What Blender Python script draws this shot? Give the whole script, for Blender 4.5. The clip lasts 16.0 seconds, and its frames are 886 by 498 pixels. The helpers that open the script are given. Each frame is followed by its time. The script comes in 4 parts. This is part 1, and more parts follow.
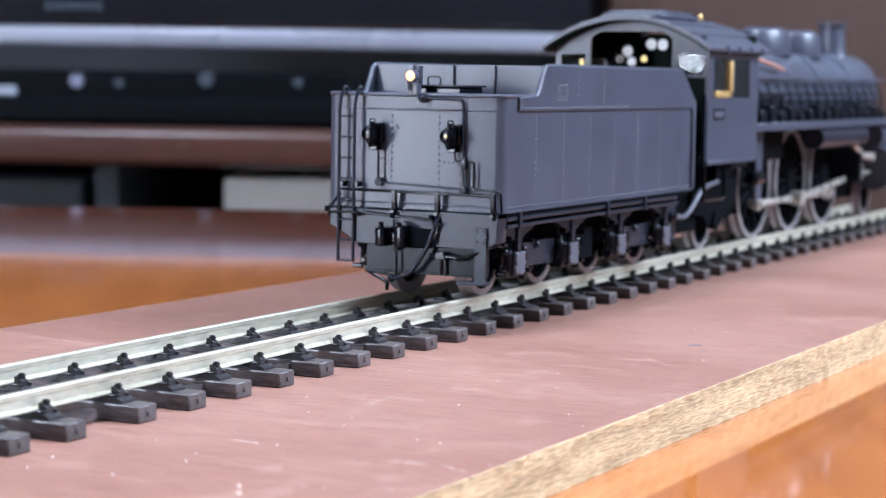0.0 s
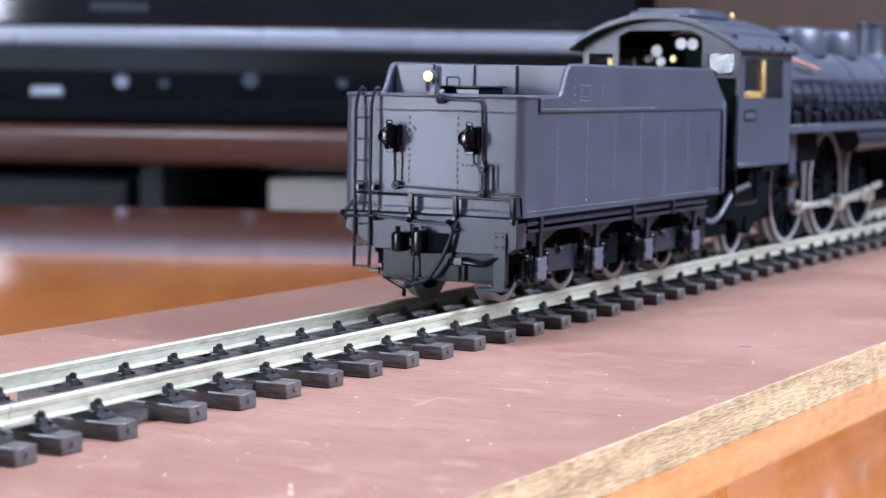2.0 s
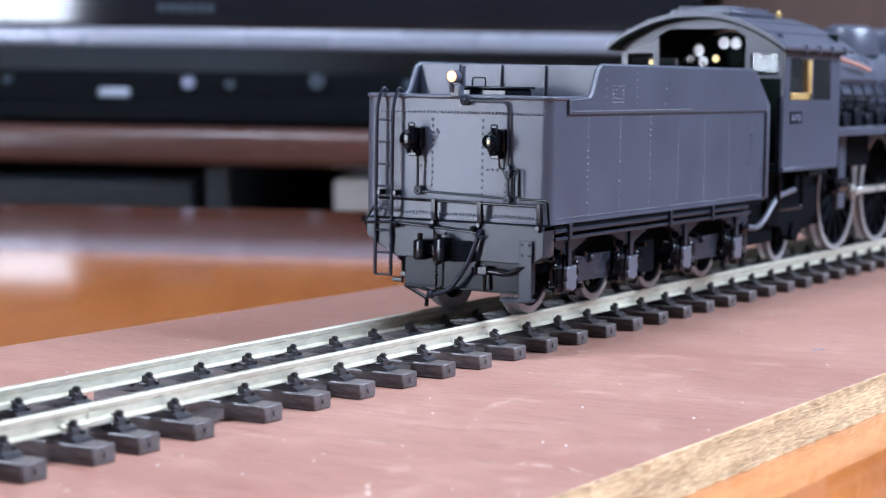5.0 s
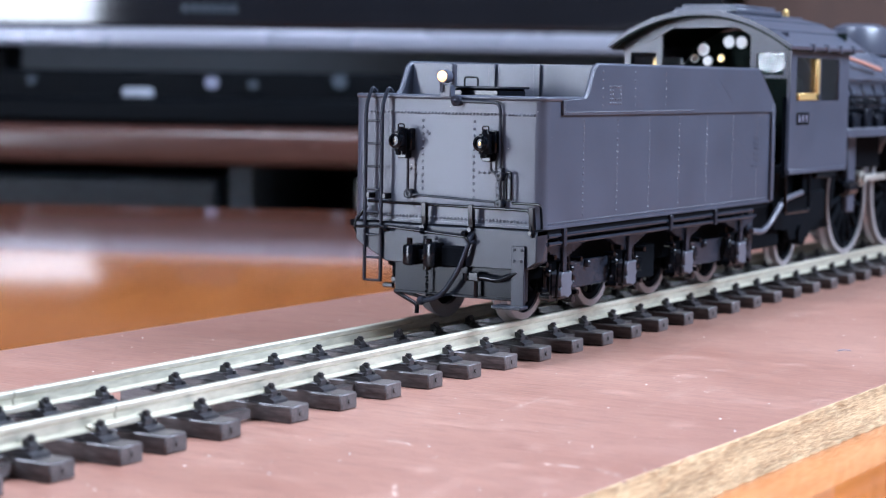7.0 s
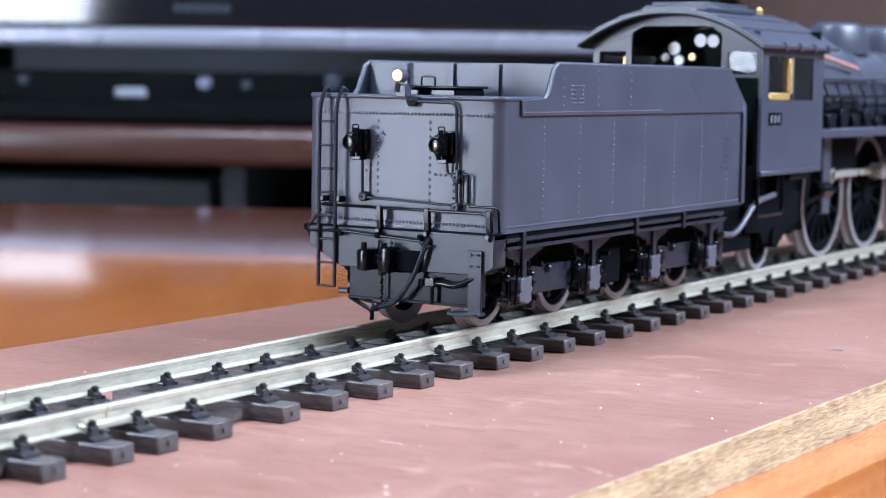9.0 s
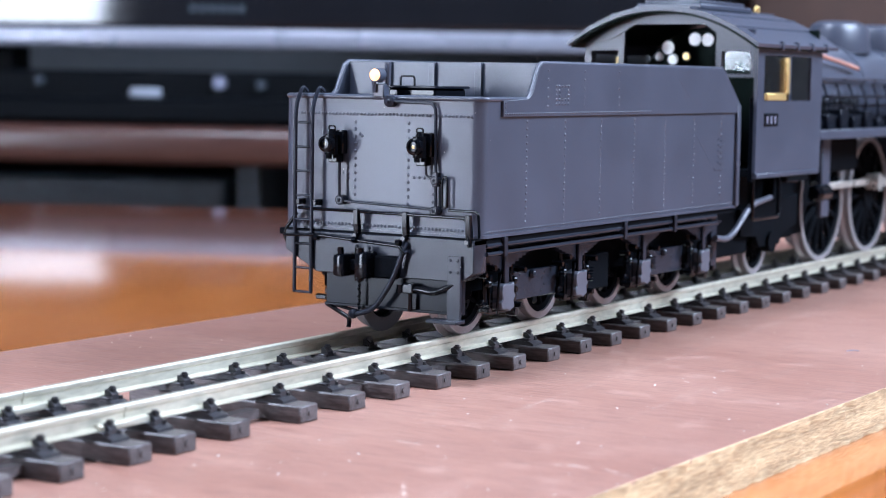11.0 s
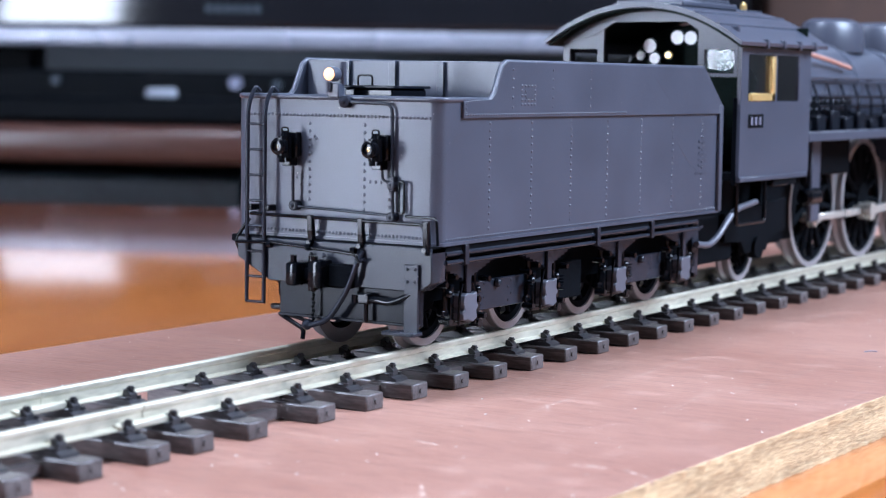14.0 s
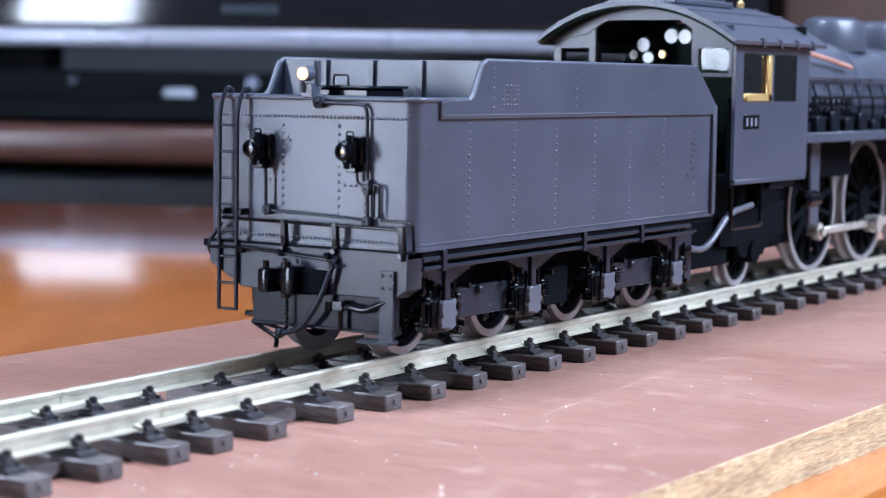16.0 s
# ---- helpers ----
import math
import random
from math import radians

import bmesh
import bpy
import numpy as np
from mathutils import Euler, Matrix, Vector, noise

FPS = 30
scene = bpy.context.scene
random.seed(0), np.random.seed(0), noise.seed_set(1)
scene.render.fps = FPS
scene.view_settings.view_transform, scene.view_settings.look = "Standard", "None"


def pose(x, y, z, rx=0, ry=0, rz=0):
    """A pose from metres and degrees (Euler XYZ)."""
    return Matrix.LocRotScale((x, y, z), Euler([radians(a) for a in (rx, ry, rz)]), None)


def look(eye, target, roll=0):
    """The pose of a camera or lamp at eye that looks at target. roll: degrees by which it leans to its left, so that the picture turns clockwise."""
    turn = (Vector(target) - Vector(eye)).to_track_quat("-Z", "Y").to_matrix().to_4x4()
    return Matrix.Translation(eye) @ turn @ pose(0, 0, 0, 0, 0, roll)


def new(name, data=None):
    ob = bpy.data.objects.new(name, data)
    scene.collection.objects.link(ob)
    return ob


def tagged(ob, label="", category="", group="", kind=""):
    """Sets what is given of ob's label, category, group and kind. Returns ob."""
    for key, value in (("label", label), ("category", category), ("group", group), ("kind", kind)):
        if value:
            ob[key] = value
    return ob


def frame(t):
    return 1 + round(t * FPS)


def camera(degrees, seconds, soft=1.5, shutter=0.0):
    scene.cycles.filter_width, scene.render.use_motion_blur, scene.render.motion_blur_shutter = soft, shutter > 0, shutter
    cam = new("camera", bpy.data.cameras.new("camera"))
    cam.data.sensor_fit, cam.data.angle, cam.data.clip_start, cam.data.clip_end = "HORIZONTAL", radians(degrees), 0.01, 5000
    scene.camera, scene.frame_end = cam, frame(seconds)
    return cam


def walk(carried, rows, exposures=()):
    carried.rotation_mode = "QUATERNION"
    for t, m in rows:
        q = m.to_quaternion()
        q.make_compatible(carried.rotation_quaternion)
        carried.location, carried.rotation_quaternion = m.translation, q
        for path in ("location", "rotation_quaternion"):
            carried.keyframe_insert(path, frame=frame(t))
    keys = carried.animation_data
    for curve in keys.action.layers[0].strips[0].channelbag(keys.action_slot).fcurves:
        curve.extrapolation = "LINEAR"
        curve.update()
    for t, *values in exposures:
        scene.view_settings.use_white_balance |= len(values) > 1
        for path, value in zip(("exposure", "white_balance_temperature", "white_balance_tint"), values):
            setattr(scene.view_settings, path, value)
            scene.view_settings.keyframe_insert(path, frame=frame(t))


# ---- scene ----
MM = 0.001
HFOV = 2 * math.degrees(math.atan(784 / 3445.4))
cam = camera(HFOV, 16.0, soft=1.0)
cam.data.dof.use_dof = True
cam.data.dof.focus_distance = 0.322
cam.data.dof.aperture_fstop = cam.data.lens / 2.1      # an opening 2.1 mm wide

# A tripod head that pans: the lens sits 54 mm ahead of the pivot.
PIVOT, ARM, EYE_Z = (-284.48, -199.63), 54.41, 48.99
PITCH, ROLL = -0.08733, 0.015915
PAN = ((0.0, 26.84), (0.5, 27.02), (1.0, 27.36), (1.5, 27.75), (2.0, 28.08), (2.5, 28.36), (3.0, 28.56), (3.5, 28.75),
       (4.0, 29.04), (4.6, 29.6), (5.4, 30.2), (6.5, 30.60), (7.0, 30.58), (7.5, 30.54), (8.0, 30.45), (8.5, 30.40),
       (9.0, 30.38), (9.8, 30.48), (10.7, 30.72), (11.5, 30.95), (12.0, 31.14), (12.5, 31.26), (13.0, 31.30),
       (13.5, 31.26), (14.0, 31.24), (14.5, 31.24), (15.0, 31.28), (15.5, 31.54), (16.0, 31.71))


def camera_pose(yaw):
    a = radians(yaw)
    eye = Vector((PIVOT[0] + ARM * math.cos(a), PIVOT[1] + ARM * math.sin(a), EYE_Z)) * MM
    ahead = Vector((math.cos(a) * math.cos(PITCH), math.sin(a) * math.cos(PITCH), math.sin(PITCH)))
    return look(eye, eye + ahead, math.degrees(ROLL))


walk(cam, [(t, camera_pose(a)) for t, a in PAN], exposures=[(0, 0.0, 5750, 14), (16, 0.06, 5530, 14)])


def train_x(t):
    """Where the tender's rear plate is along the track, in mm: it backs slowly towards the camera."""
    return 96.81 - 6.16 * t + 0.0065 * t * t


# ---- light ----
world = bpy.data.worlds.new("world")
scene.world = world
world.use_nodes = True
wb = world.node_tree.nodes["Background"]
wb.inputs[0].default_value, wb.inputs[1].default_value = (0.55, 0.62, 0.75, 1), 0.05


def area(name, at, to, w, h, watts, colour):
    d = bpy.data.lights.new(name, "AREA")
    d.shape, d.size, d.size_y, d.energy, d.color = "RECTANGLE", w, h, watts, colour
    ob = new(name, d)
    ob.matrix_world = look(at, to)
    return ob


area("ceiling_lamp", (-0.42, 0.12, 1.62), (0.05, 0.0, 0), 0.55, 0.55, 61, (0.84, 0.91, 1.0))
# Unseen area light added ahead on the right; no window is there.
area("window_lamp", (0.75, -1.15, 1.05), (0.12, 0, 0.0), 0.9, 0.8, 75, (0.80, 0.90, 1.0))

# ---- materials ----


def material(name, colour, rough=0.5, metal=0.0, vary=0.25, scale=300.0, fine=2500.0, bump=0.15, second=None,
             stretch=(1, 1, 1), coat=0.0, spec=0.5, glow=0.0, rough_vary=0.12, random_piece=0.0, bump_mm=0.05, dust=None):
    """A procedural surface: base colour varied at two scales, roughness wear and fine relief."""
    m = bpy.data.materials.new(name)
    m.use_nodes = True
    n, l = m.node_tree.nodes, m.node_tree.links
    b = n["Principled BSDF"]
    b.inputs["Roughness"].default_value, b.inputs["Metallic"].default_value = rough, metal
    b.inputs["Coat Weight"].default_value, b.inputs["Specular IOR Level"].default_value = coat, spec
    b.inputs["Coat Roughness"].default_value = 0.08
    tc, mp = n.new("ShaderNodeTexCoord"), n.new("ShaderNodeMapping")
    mp.inputs["Scale"].default_value = stretch
    l.new(tc.outputs["Object"], mp.inputs["Vector"])
    big, small = n.new("ShaderNodeTexNoise"), n.new("ShaderNodeTexNoise")
    for x, s, d in ((big, scale, 4), (small, fine, 3)):
        x.inputs["Scale"].default_value, x.inputs["Detail"].default_value = s, d
        l.new(mp.outputs[0], x.inputs["Vector"])
    mix = n.new("ShaderNodeMath")
    mix.operation = "ADD"
    half = n.new("ShaderNodeMath")
    half.operation = "MULTIPLY"
    half.inputs[1].default_value = 0.5
    l.new(big.outputs[0], mix.inputs[0])
    l.new(small.outputs[0], mix.inputs[1])
    l.new(mix.outputs[0], half.inputs[0])
    ramp = n.new("ShaderNodeValToRGB")
    lo = [c * (1 - vary) for c in colour]
    hi = [min(1, c * (1 + vary)) for c in (second or colour)]
    ramp.color_ramp.elements[0].position, ramp.color_ramp.elements[1].position = 0.36, 0.64
    ramp.color_ramp.elements[0].color, ramp.color_ramp.elements[1].color = (*lo, 1), (*hi, 1)
    l.new(half.outputs[0], ramp.inputs[0])
    out = ramp.outputs[0]
    if random_piece:
        info, hsv, rng = n.new("ShaderNodeObjectInfo"), n.new("ShaderNodeHueSaturation"), n.new("ShaderNodeMapRange")
        rng.inputs["To Min"].default_value, rng.inputs["To Max"].default_value = 1 - random_piece, 1 + random_piece
        l.new(info.outputs["Random"], rng.inputs[0])
        l.new(rng.outputs[0], hsv.inputs["Value"])
        l.new(out, hsv.inputs["Color"])
        out = hsv.outputs[0]
    if dust:                                       # sparse pale specks: cells to the metre, radius, share of cells
        cell, near, some, both, tint = (n.new("ShaderNodeTexVoronoi"), n.new("ShaderNodeMath"), n.new("ShaderNodeMath"),
                                        n.new("ShaderNodeMath"), n.new("ShaderNodeMix"))
        cell.inputs["Scale"].default_value = dust[0]
        l.new(tc.outputs["Object"], cell.inputs["Vector"])
        near.operation, near.inputs[1].default_value = "LESS_THAN", dust[1]
        some.operation, some.inputs[1].default_value = "LESS_THAN", dust[2]
        both.operation = "MULTIPLY"
        sep = n.new("ShaderNodeSeparateColor")
        l.new(cell.outputs["Color"], sep.inputs[0])
        l.new(cell.outputs["Distance"], near.inputs[0])
        l.new(sep.outputs[0], some.inputs[0])
        l.new(near.outputs[0], both.inputs[0])
        l.new(some.outputs[0], both.inputs[1])
        tint.data_type = "RGBA"
        tint.inputs["B"].default_value = (*dust[3], 1)
        l.new(both.outputs[0], tint.inputs["Factor"])
        l.new(out, tint.inputs["A"])
        out = tint.outputs["Result"]
    l.new(out, b.inputs["Base Color"])
    rr = n.new("ShaderNodeMapRange")
    rr.inputs["To Min"].default_value, rr.inputs["To Max"].default_value = max(0.02, rough - rough_vary), min(1, rough + rough_vary)
    l.new(big.outputs[0], rr.inputs[0])
    l.new(rr.outputs[0], b.inputs["Roughness"])
    if bump:
        bp = n.new("ShaderNodeBump")
        bp.inputs["Strength"].default_value, bp.inputs["Distance"].default_value = bump, bump_mm * MM
        l.new(half.outputs[0], bp.inputs["Height"])
        l.new(bp.outputs[0], b.inputs["Normal"])
    if glow:
        b.inputs["Emission Color"].default_value, b.inputs["Emission Strength"].default_value = (*colour, 1), glow
    return m


PAINT = material("satin_black_paint", (0.048, 0.055, 0.078), 0.345, 0.0, 0.16, 90, 5200, 0.6, bump_mm=0.03, spec=0.44, rough_vary=0.04,
                 dust=(420, 0.045, 0.30, (0.22, 0.22, 0.24)))
# PAINT darkened: the weaker light on the rear beam is in this colour.
BEAM = material("blue_black_frame_paint", (0.0175, 0.0205, 0.0295), 0.25, 0.0, 0.2, 140, 5000, 0.5, bump_mm=0.03, spec=0.17, rough_vary=0.04,
                dust=(420, 0.04, 0.25, (0.2, 0.2, 0.22)))
UNDER = material("gloss_black_underframe", (0.0030, 0.0037, 0.0055), 0.11, 0.0, 0.25, 300, 4000, 0.25, spec=0.19, rough_vary=0.05)
AXLE = material("blue_grey_cover", (0.075, 0.079, 0.10), 0.4, 0.0, 0.15, 300, 4000, 0.2)
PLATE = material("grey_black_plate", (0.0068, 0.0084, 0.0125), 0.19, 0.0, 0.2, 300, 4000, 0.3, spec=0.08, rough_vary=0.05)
TYRE = material("turned_steel_tyre", (0.30, 0.29, 0.295), 0.40, 0.4, 0.12, 200, 5000, 0.1)
STEEL = material("polished_steel_rod", (0.58, 0.555, 0.50), 0.30, 0.65, 0.12, 200, 4000, 0.1)
RAIL = material("nickel_silver_rail", (0.49, 0.465, 0.37), 0.44, 0.60, 0.16, 90, 1500, 0.2, second=(0.55, 0.525, 0.425), stretch=(0.25, 1, 1), bump_mm=0.03)
SLEEPER = material("dark_brown_plastic", (0.044, 0.035, 0.035), 0.40, 0.0, 0.45, 380, 2600, 0.7, second=(0.078, 0.066, 0.065), stretch=(1.6, 0.16, 1), random_piece=0.18, bump_mm=0.08, spec=0.5)
CHAIR = material("black_cast_plastic", (0.022, 0.021, 0.024), 0.36, 0.0, 0.3, 500, 4000, 0.2)
BRASS = material("bare_brass", (0.78, 0.56, 0.22), 0.35, 0.7, 0.1, 300, 3000, 0.1)
COPPER = material("copper_pipe", (0.55, 0.30, 0.24), 0.4, 0.5, 0.1, 300, 3000, 0.1)
GAUGE = material("white_gauge_face", (0.85, 0.86, 0.84), 0.3, 0.0, 0.04, 300, 3000, 0.0)
# Dark green brought close to black, with the cab's inner shade in it.
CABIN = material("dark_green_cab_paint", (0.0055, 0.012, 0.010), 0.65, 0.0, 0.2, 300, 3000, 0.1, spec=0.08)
LED_ON = material("led_diffuser", (0.92, 0.96, 1.0), 0.5, 0.0, 0.0, 300, 3000, 0.0, glow=30.0)
LAMP_ON = material("lit_lamp_lens", (1.0, 0.56, 0.24), 0.3, 0.0, 0.02, 300, 3000, 0.0, glow=1.9, spec=0.05)
# Orange halo of the headlight, put on a ring that glows by itself.
LAMP_HALO = material("glowing_lamp_rim", (1.0, 0.42, 0.14), 0.3, 0.0, 0.02, 300, 3000, 0.0, glow=0.6)
LENS = material("dark_lamp_lens", (0.05, 0.04, 0.02), 0.06, 0.0, 0.2, 800, 3000, 0.0)
EDGE = material("raw_plywood_edge", (0.39, 0.27, 0.145), 0.85, 0.0, 0.22, 260, 1500, 0.7, second=(0.52, 0.385, 0.22), stretch=(0.2, 1, 1.6), bump_mm=0.6)
TABLE = material("varnished_orange_wood", (0.375, 0.114, 0.022), 0.05, 0.0, 0.07, 9, 160, 0.016, second=(0.44, 0.146, 0.031), stretch=(0.12, 1.4, 1), coat=0.35, rough_vary=0.012)
# TABLE darkened: the dim reflection at its far end is in the colour.
TABLE_DIM = material("varnished_dark_cherry_border", (0.115, 0.032, 0.012), 0.05, 0.0, 0.12, 9, 160, 0.016, stretch=(0.12, 1.4, 1), coat=0.35, rough_vary=0.012)
SCUFF = material("rubbed_bare_wood", (0.52, 0.39, 0.32), 0.7, 0.0, 0.25, 300, 2000, 0.2)
STAND = material("dark_cherry_wood", (0.060, 0.024, 0.017), 0.30, 0.0, 0.2, 12, 200, 0.1, stretch=(1, 0.15, 1), spec=0.4)
CABINET = material("brown_cabinet_wood", (0.048, 0.022, 0.014), 0.5, 0.0, 0.15, 5, 80, 0.1, stretch=(1, 1, 0.2))
TVBLACK = material("gloss_black_plastic", (0.006, 0.006, 0.008), 0.06, 0.0, 0.2, 20, 200, 0.0, rough_vary=0.03)
SCREEN = material("matt_dark_screen", (0.008, 0.008, 0.010), 0.55, 0.0, 0.1, 20, 300, 0.0, spec=0.3)
AMBER = material("amber_lamp_lens", (0.55, 0.38, 0.14), 0.15, 0.3, 0.1, 800, 3000, 0.0)
MATBLACK = material("matt_black_plastic", (0.0016, 0.0022, 0.0032), 0.5, 0.0, 0.25, 40, 400, 0.1, spec=0.06)
# Matt black, deepened: the shade among inner frames and wheels is included.
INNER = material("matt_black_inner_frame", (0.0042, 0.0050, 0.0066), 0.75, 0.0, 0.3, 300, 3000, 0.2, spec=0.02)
DISPLAY = material("pale_grey_display", (0.24, 0.26, 0.30), 0.45, 0.0, 0.08, 40, 400, 0.0)
KNOB = material("dull_blue_grey_knob", (0.15, 0.16, 0.22), 0.45, 0.2, 0.08, 40, 400, 0.0)
SILVER = material("silver_plastic_strip", (0.26, 0.265, 0.31), 0.3, 0.25, 0.05, 10, 300, 0.0)
SLATE = material("slate_grey_plastic", (0.030, 0.040, 0.051), 0.5, 0.0, 0.25, 20, 200, 0.1, spec=0.3)
WHITEBOX = material("white_card", (0.72, 0.74, 0.73), 0.6, 0.0, 0.06, 20, 400, 0.1)
WALL = material("grey_wallpaper", (0.20, 0.21, 0.23), 0.85, 0.0, 0.06, 3, 90, 0.2, bump_mm=0.3)
CEIL = material("white_ceiling", (0.78, 0.78, 0.77), 0.9, 0.0, 0.04, 3, 60, 0.1)
FLOOR = material("oak_floor", (0.30, 0.18, 0.10), 0.4, 0.0, 0.2, 4, 60, 0.1, stretch=(0.2, 2, 1))


def glass(name, ior):
    m = bpy.data.materials.new(name)
    m.use_nodes = True
    b = m.node_tree.nodes["Principled BSDF"]
    b.inputs["Transmission Weight"].default_value, b.inputs["Roughness"].default_value = 1.0, 0.03
    b.inputs["Base Color"].default_value = (0.92, 0.97, 0.95, 1)
    b.inputs["IOR"].default_value = ior
    return m


GLASS, PANE = glass("window_glass", 1.3), glass("side_window_glass", 1.52)


def veneer(name):
    """Worn red-brown veneer: fine open grain across the board, cloudy fading, dark pores and rubbed pale patches."""
    m = bpy.data.materials.new(name)
    m.use_nodes = True
    n, l = m.node_tree.nodes, m.node_tree.links
    b = n["Principled BSDF"]
    tc = n.new("ShaderNodeTexCoord")

    def layer(stretch, detail, lo, hi, rough=0.55):
        mp, tx, rg = n.new("ShaderNodeMapping"), n.new("ShaderNodeTexNoise"), n.new("ShaderNodeMapRange")
        mp.inputs["Scale"].default_value = stretch
        mp.inputs["Rotation"].default_value = (0, 0, radians(6))
        tx.inputs["Scale"].default_value, tx.inputs["Detail"].default_value, tx.inputs["Roughness"].default_value = 1.0, detail, rough
        rg.inputs["From Min"].default_value, rg.inputs["From Max"].default_value = lo, hi
        l.new(tc.outputs["Object"], mp.inputs["Vector"])
        l.new(mp.outputs[0], tx.inputs["Vector"])
        l.new(tx.outputs[0], rg.inputs[0])
        return rg.outputs[0]

    def mixed(a, colour, fac, amount):
        mul, mx = n.new("ShaderNodeMath"), n.new("ShaderNodeMix")
        mul.operation, mul.inputs[1].default_value = "MULTIPLY", amount
        mx.data_type = "RGBA"
        l.new(fac, mul.inputs[0])
        l.new(mul.outputs[0], mx.inputs["Factor"])
        if isinstance(a, tuple):
            mx.inputs["A"].default_value = (*a, 1)
        else:
            l.new(a, mx.inputs["A"])
        mx.inputs["B"].default_value = (*colour, 1)
        return mx.outputs["Result"]

    cloud = layer((26, 14, 1), 4, 0.32, 0.68)
    grain = layer((1500, 60, 1), 4, 0.40, 0.62)
    pores = layer((2600, 150, 1), 2, 0.58, 0.64)
    rubbed = layer((130, 110, 1), 8, 0.54, 0.74, 0.75)
    c = mixed((0.292, 0.143, 0.103), (0.385, 0.213, 0.160), cloud, 1.0)
    c = mixed(c, (0.215, 0.102, 0.080), grain, 0.50)
    c = mixed(c, (0.105, 0.048, 0.040), pores, 0.55)
    c = mixed(c, (0.52, 0.36, 0.29), rubbed, 0.34)
    l.new(c, b.inputs["Base Color"])
    rg = n.new("ShaderNodeMapRange")
    rg.inputs["To Min"].default_value, rg.inputs["To Max"].default_value = 0.34, 0.58
    l.new(rubbed, rg.inputs[0])
    l.new(rg.outputs[0], b.inputs["Roughness"])
    bp = n.new("ShaderNodeBump")
    bp.inputs["Strength"].default_value, bp.inputs["Distance"].default_value = 0.35, 0.05 * MM
    bp.invert = True
    l.new(grain, bp.inputs["Height"])
    l.new(bp.outputs[0], b.inputs["Normal"])
    return m


VENEER = veneer("red_brown_veneer")

# ---- mesh helpers: all sizes in millimetres ----


def box(bm, x0, x1, y0, y1, z0, z1, bevel=0.0, seg=1):
    t = bmesh.new()
    bmesh.ops.create_cube(t, size=1)
    for v in t.verts:
        v.co = ((x0 + x1) / 2 + v.co.x * (x1 - x0), (y0 + y1) / 2 + v.co.y * (y1 - y0), (z0 + z1) / 2 + v.co.z * (z1 - z0))
    if bevel:
        bmesh.ops.bevel(t, geom=t.edges[:], offset=bevel, segments=seg, profile=0.5, affect="EDGES")
    return merge(bm, t)


def merge(bm, t):
    me = bpy.data.meshes.new("scratch")
    t.to_mesh(me)
    t.free()
    bm.from_mesh(me)
    bpy.data.meshes.remove(me)
    return bm


def cyl(bm, p0, p1, r, seg=14, r2=None):
    p0, p1 = Vector(p0), Vector(p1)
    d = p1 - p0
    q = d.to_track_quat("Z", "Y").to_matrix().to_4x4()
    bmesh.ops.create_cone(bm, cap_ends=True, segments=seg, radius1=r, radius2=r if r2 is None else r2, depth=d.length,
                          matrix=Matrix.Translation((p0 + p1) / 2) @ q)
    return bm


def ball(bm, at, r, u=8, v=5, squash=(1, 1, 1)):
    bmesh.ops.create_uvsphere(bm, u_segments=u, v_segments=v, radius=r,
                              matrix=Matrix.Translation(at) @ Matrix.Diagonal((*squash, 1)))
    return bm


def tube(bm, pts, r, seg=8):
    """A bent rod through the points, with capped ends."""
    pts, seg = [Vector(p) for p in pts], max(seg, 10) if r > 0.1 else seg
    rings, side = [], None
    for i, p in enumerate(pts):
        a = (pts[min(i + 1, len(pts) - 1)] - pts[max(i - 1, 0)]).normalized()
        if side is None:
            side = a.orthogonal().normalized()
        side = (side - a * side.dot(a)).normalized()
        up = a.cross(side)
        rings.append([bm.verts.new(p + (side * math.cos(k * math.tau / seg) + up * math.sin(k * math.tau / seg)) * r) for k in range(seg)])
    for a, b in zip(rings, rings[1:]):
        for k in range(seg):
            bm.faces.new((a[k], a[(k + 1) % seg], b[(k + 1) % seg], b[k]))
    bm.faces.new(rings[0][::-1])
    bm.faces.new(rings[-1])
    return bm


def bend(pts, r=1.0, n=4):
    """Rounds the corners of a polyline."""
    pts = [Vector(p) for p in pts]
    out = [pts[0]]
    for a, b, c in zip(pts, pts[1:], pts[2:]):
        d0, d1 = (a - b), (c - b)
        k = min(r, d0.length * 0.45, d1.length * 0.45)
        s, e = b + d0.normalized() * k, b + d1.normalized() * k
        for i in range(n + 1):
            f = i / n
            out.append(s * (1 - f) ** 2 + b * 2 * f * (1 - f) + e * f * f)
    out.append(pts[-1])
    return out


def prism(bm, outline, axis, a0, a1, bevel=0.0):
    """An outline drawn across an axis ('x': y,z; 'y': x,z; 'z': x,y), extruded from a0 to a1."""
    def at(p, a):
        return {"x": (a, p[0], p[1]), "y": (p[0], a, p[1]), "z": (p[0], p[1], a)}[axis]
    t = bmesh.new()
    lo, hi = [t.verts.new(at(p, a0)) for p in outline], [t.verts.new(at(p, a1)) for p in outline]
    n = len(outline)
    t.faces.new(lo)
    t.faces.new(hi[::-1])
    for i in range(n):
        t.faces.new((lo[i], hi[i], hi[(i + 1) % n], lo[(i + 1) % n]))
    bmesh.ops.recalc_face_normals(t, faces=t.faces[:])
    if bevel:
        bmesh.ops.bevel(t, geom=t.edges[:], offset=bevel, segments=1, affect="EDGES")
    return merge(bm, t)


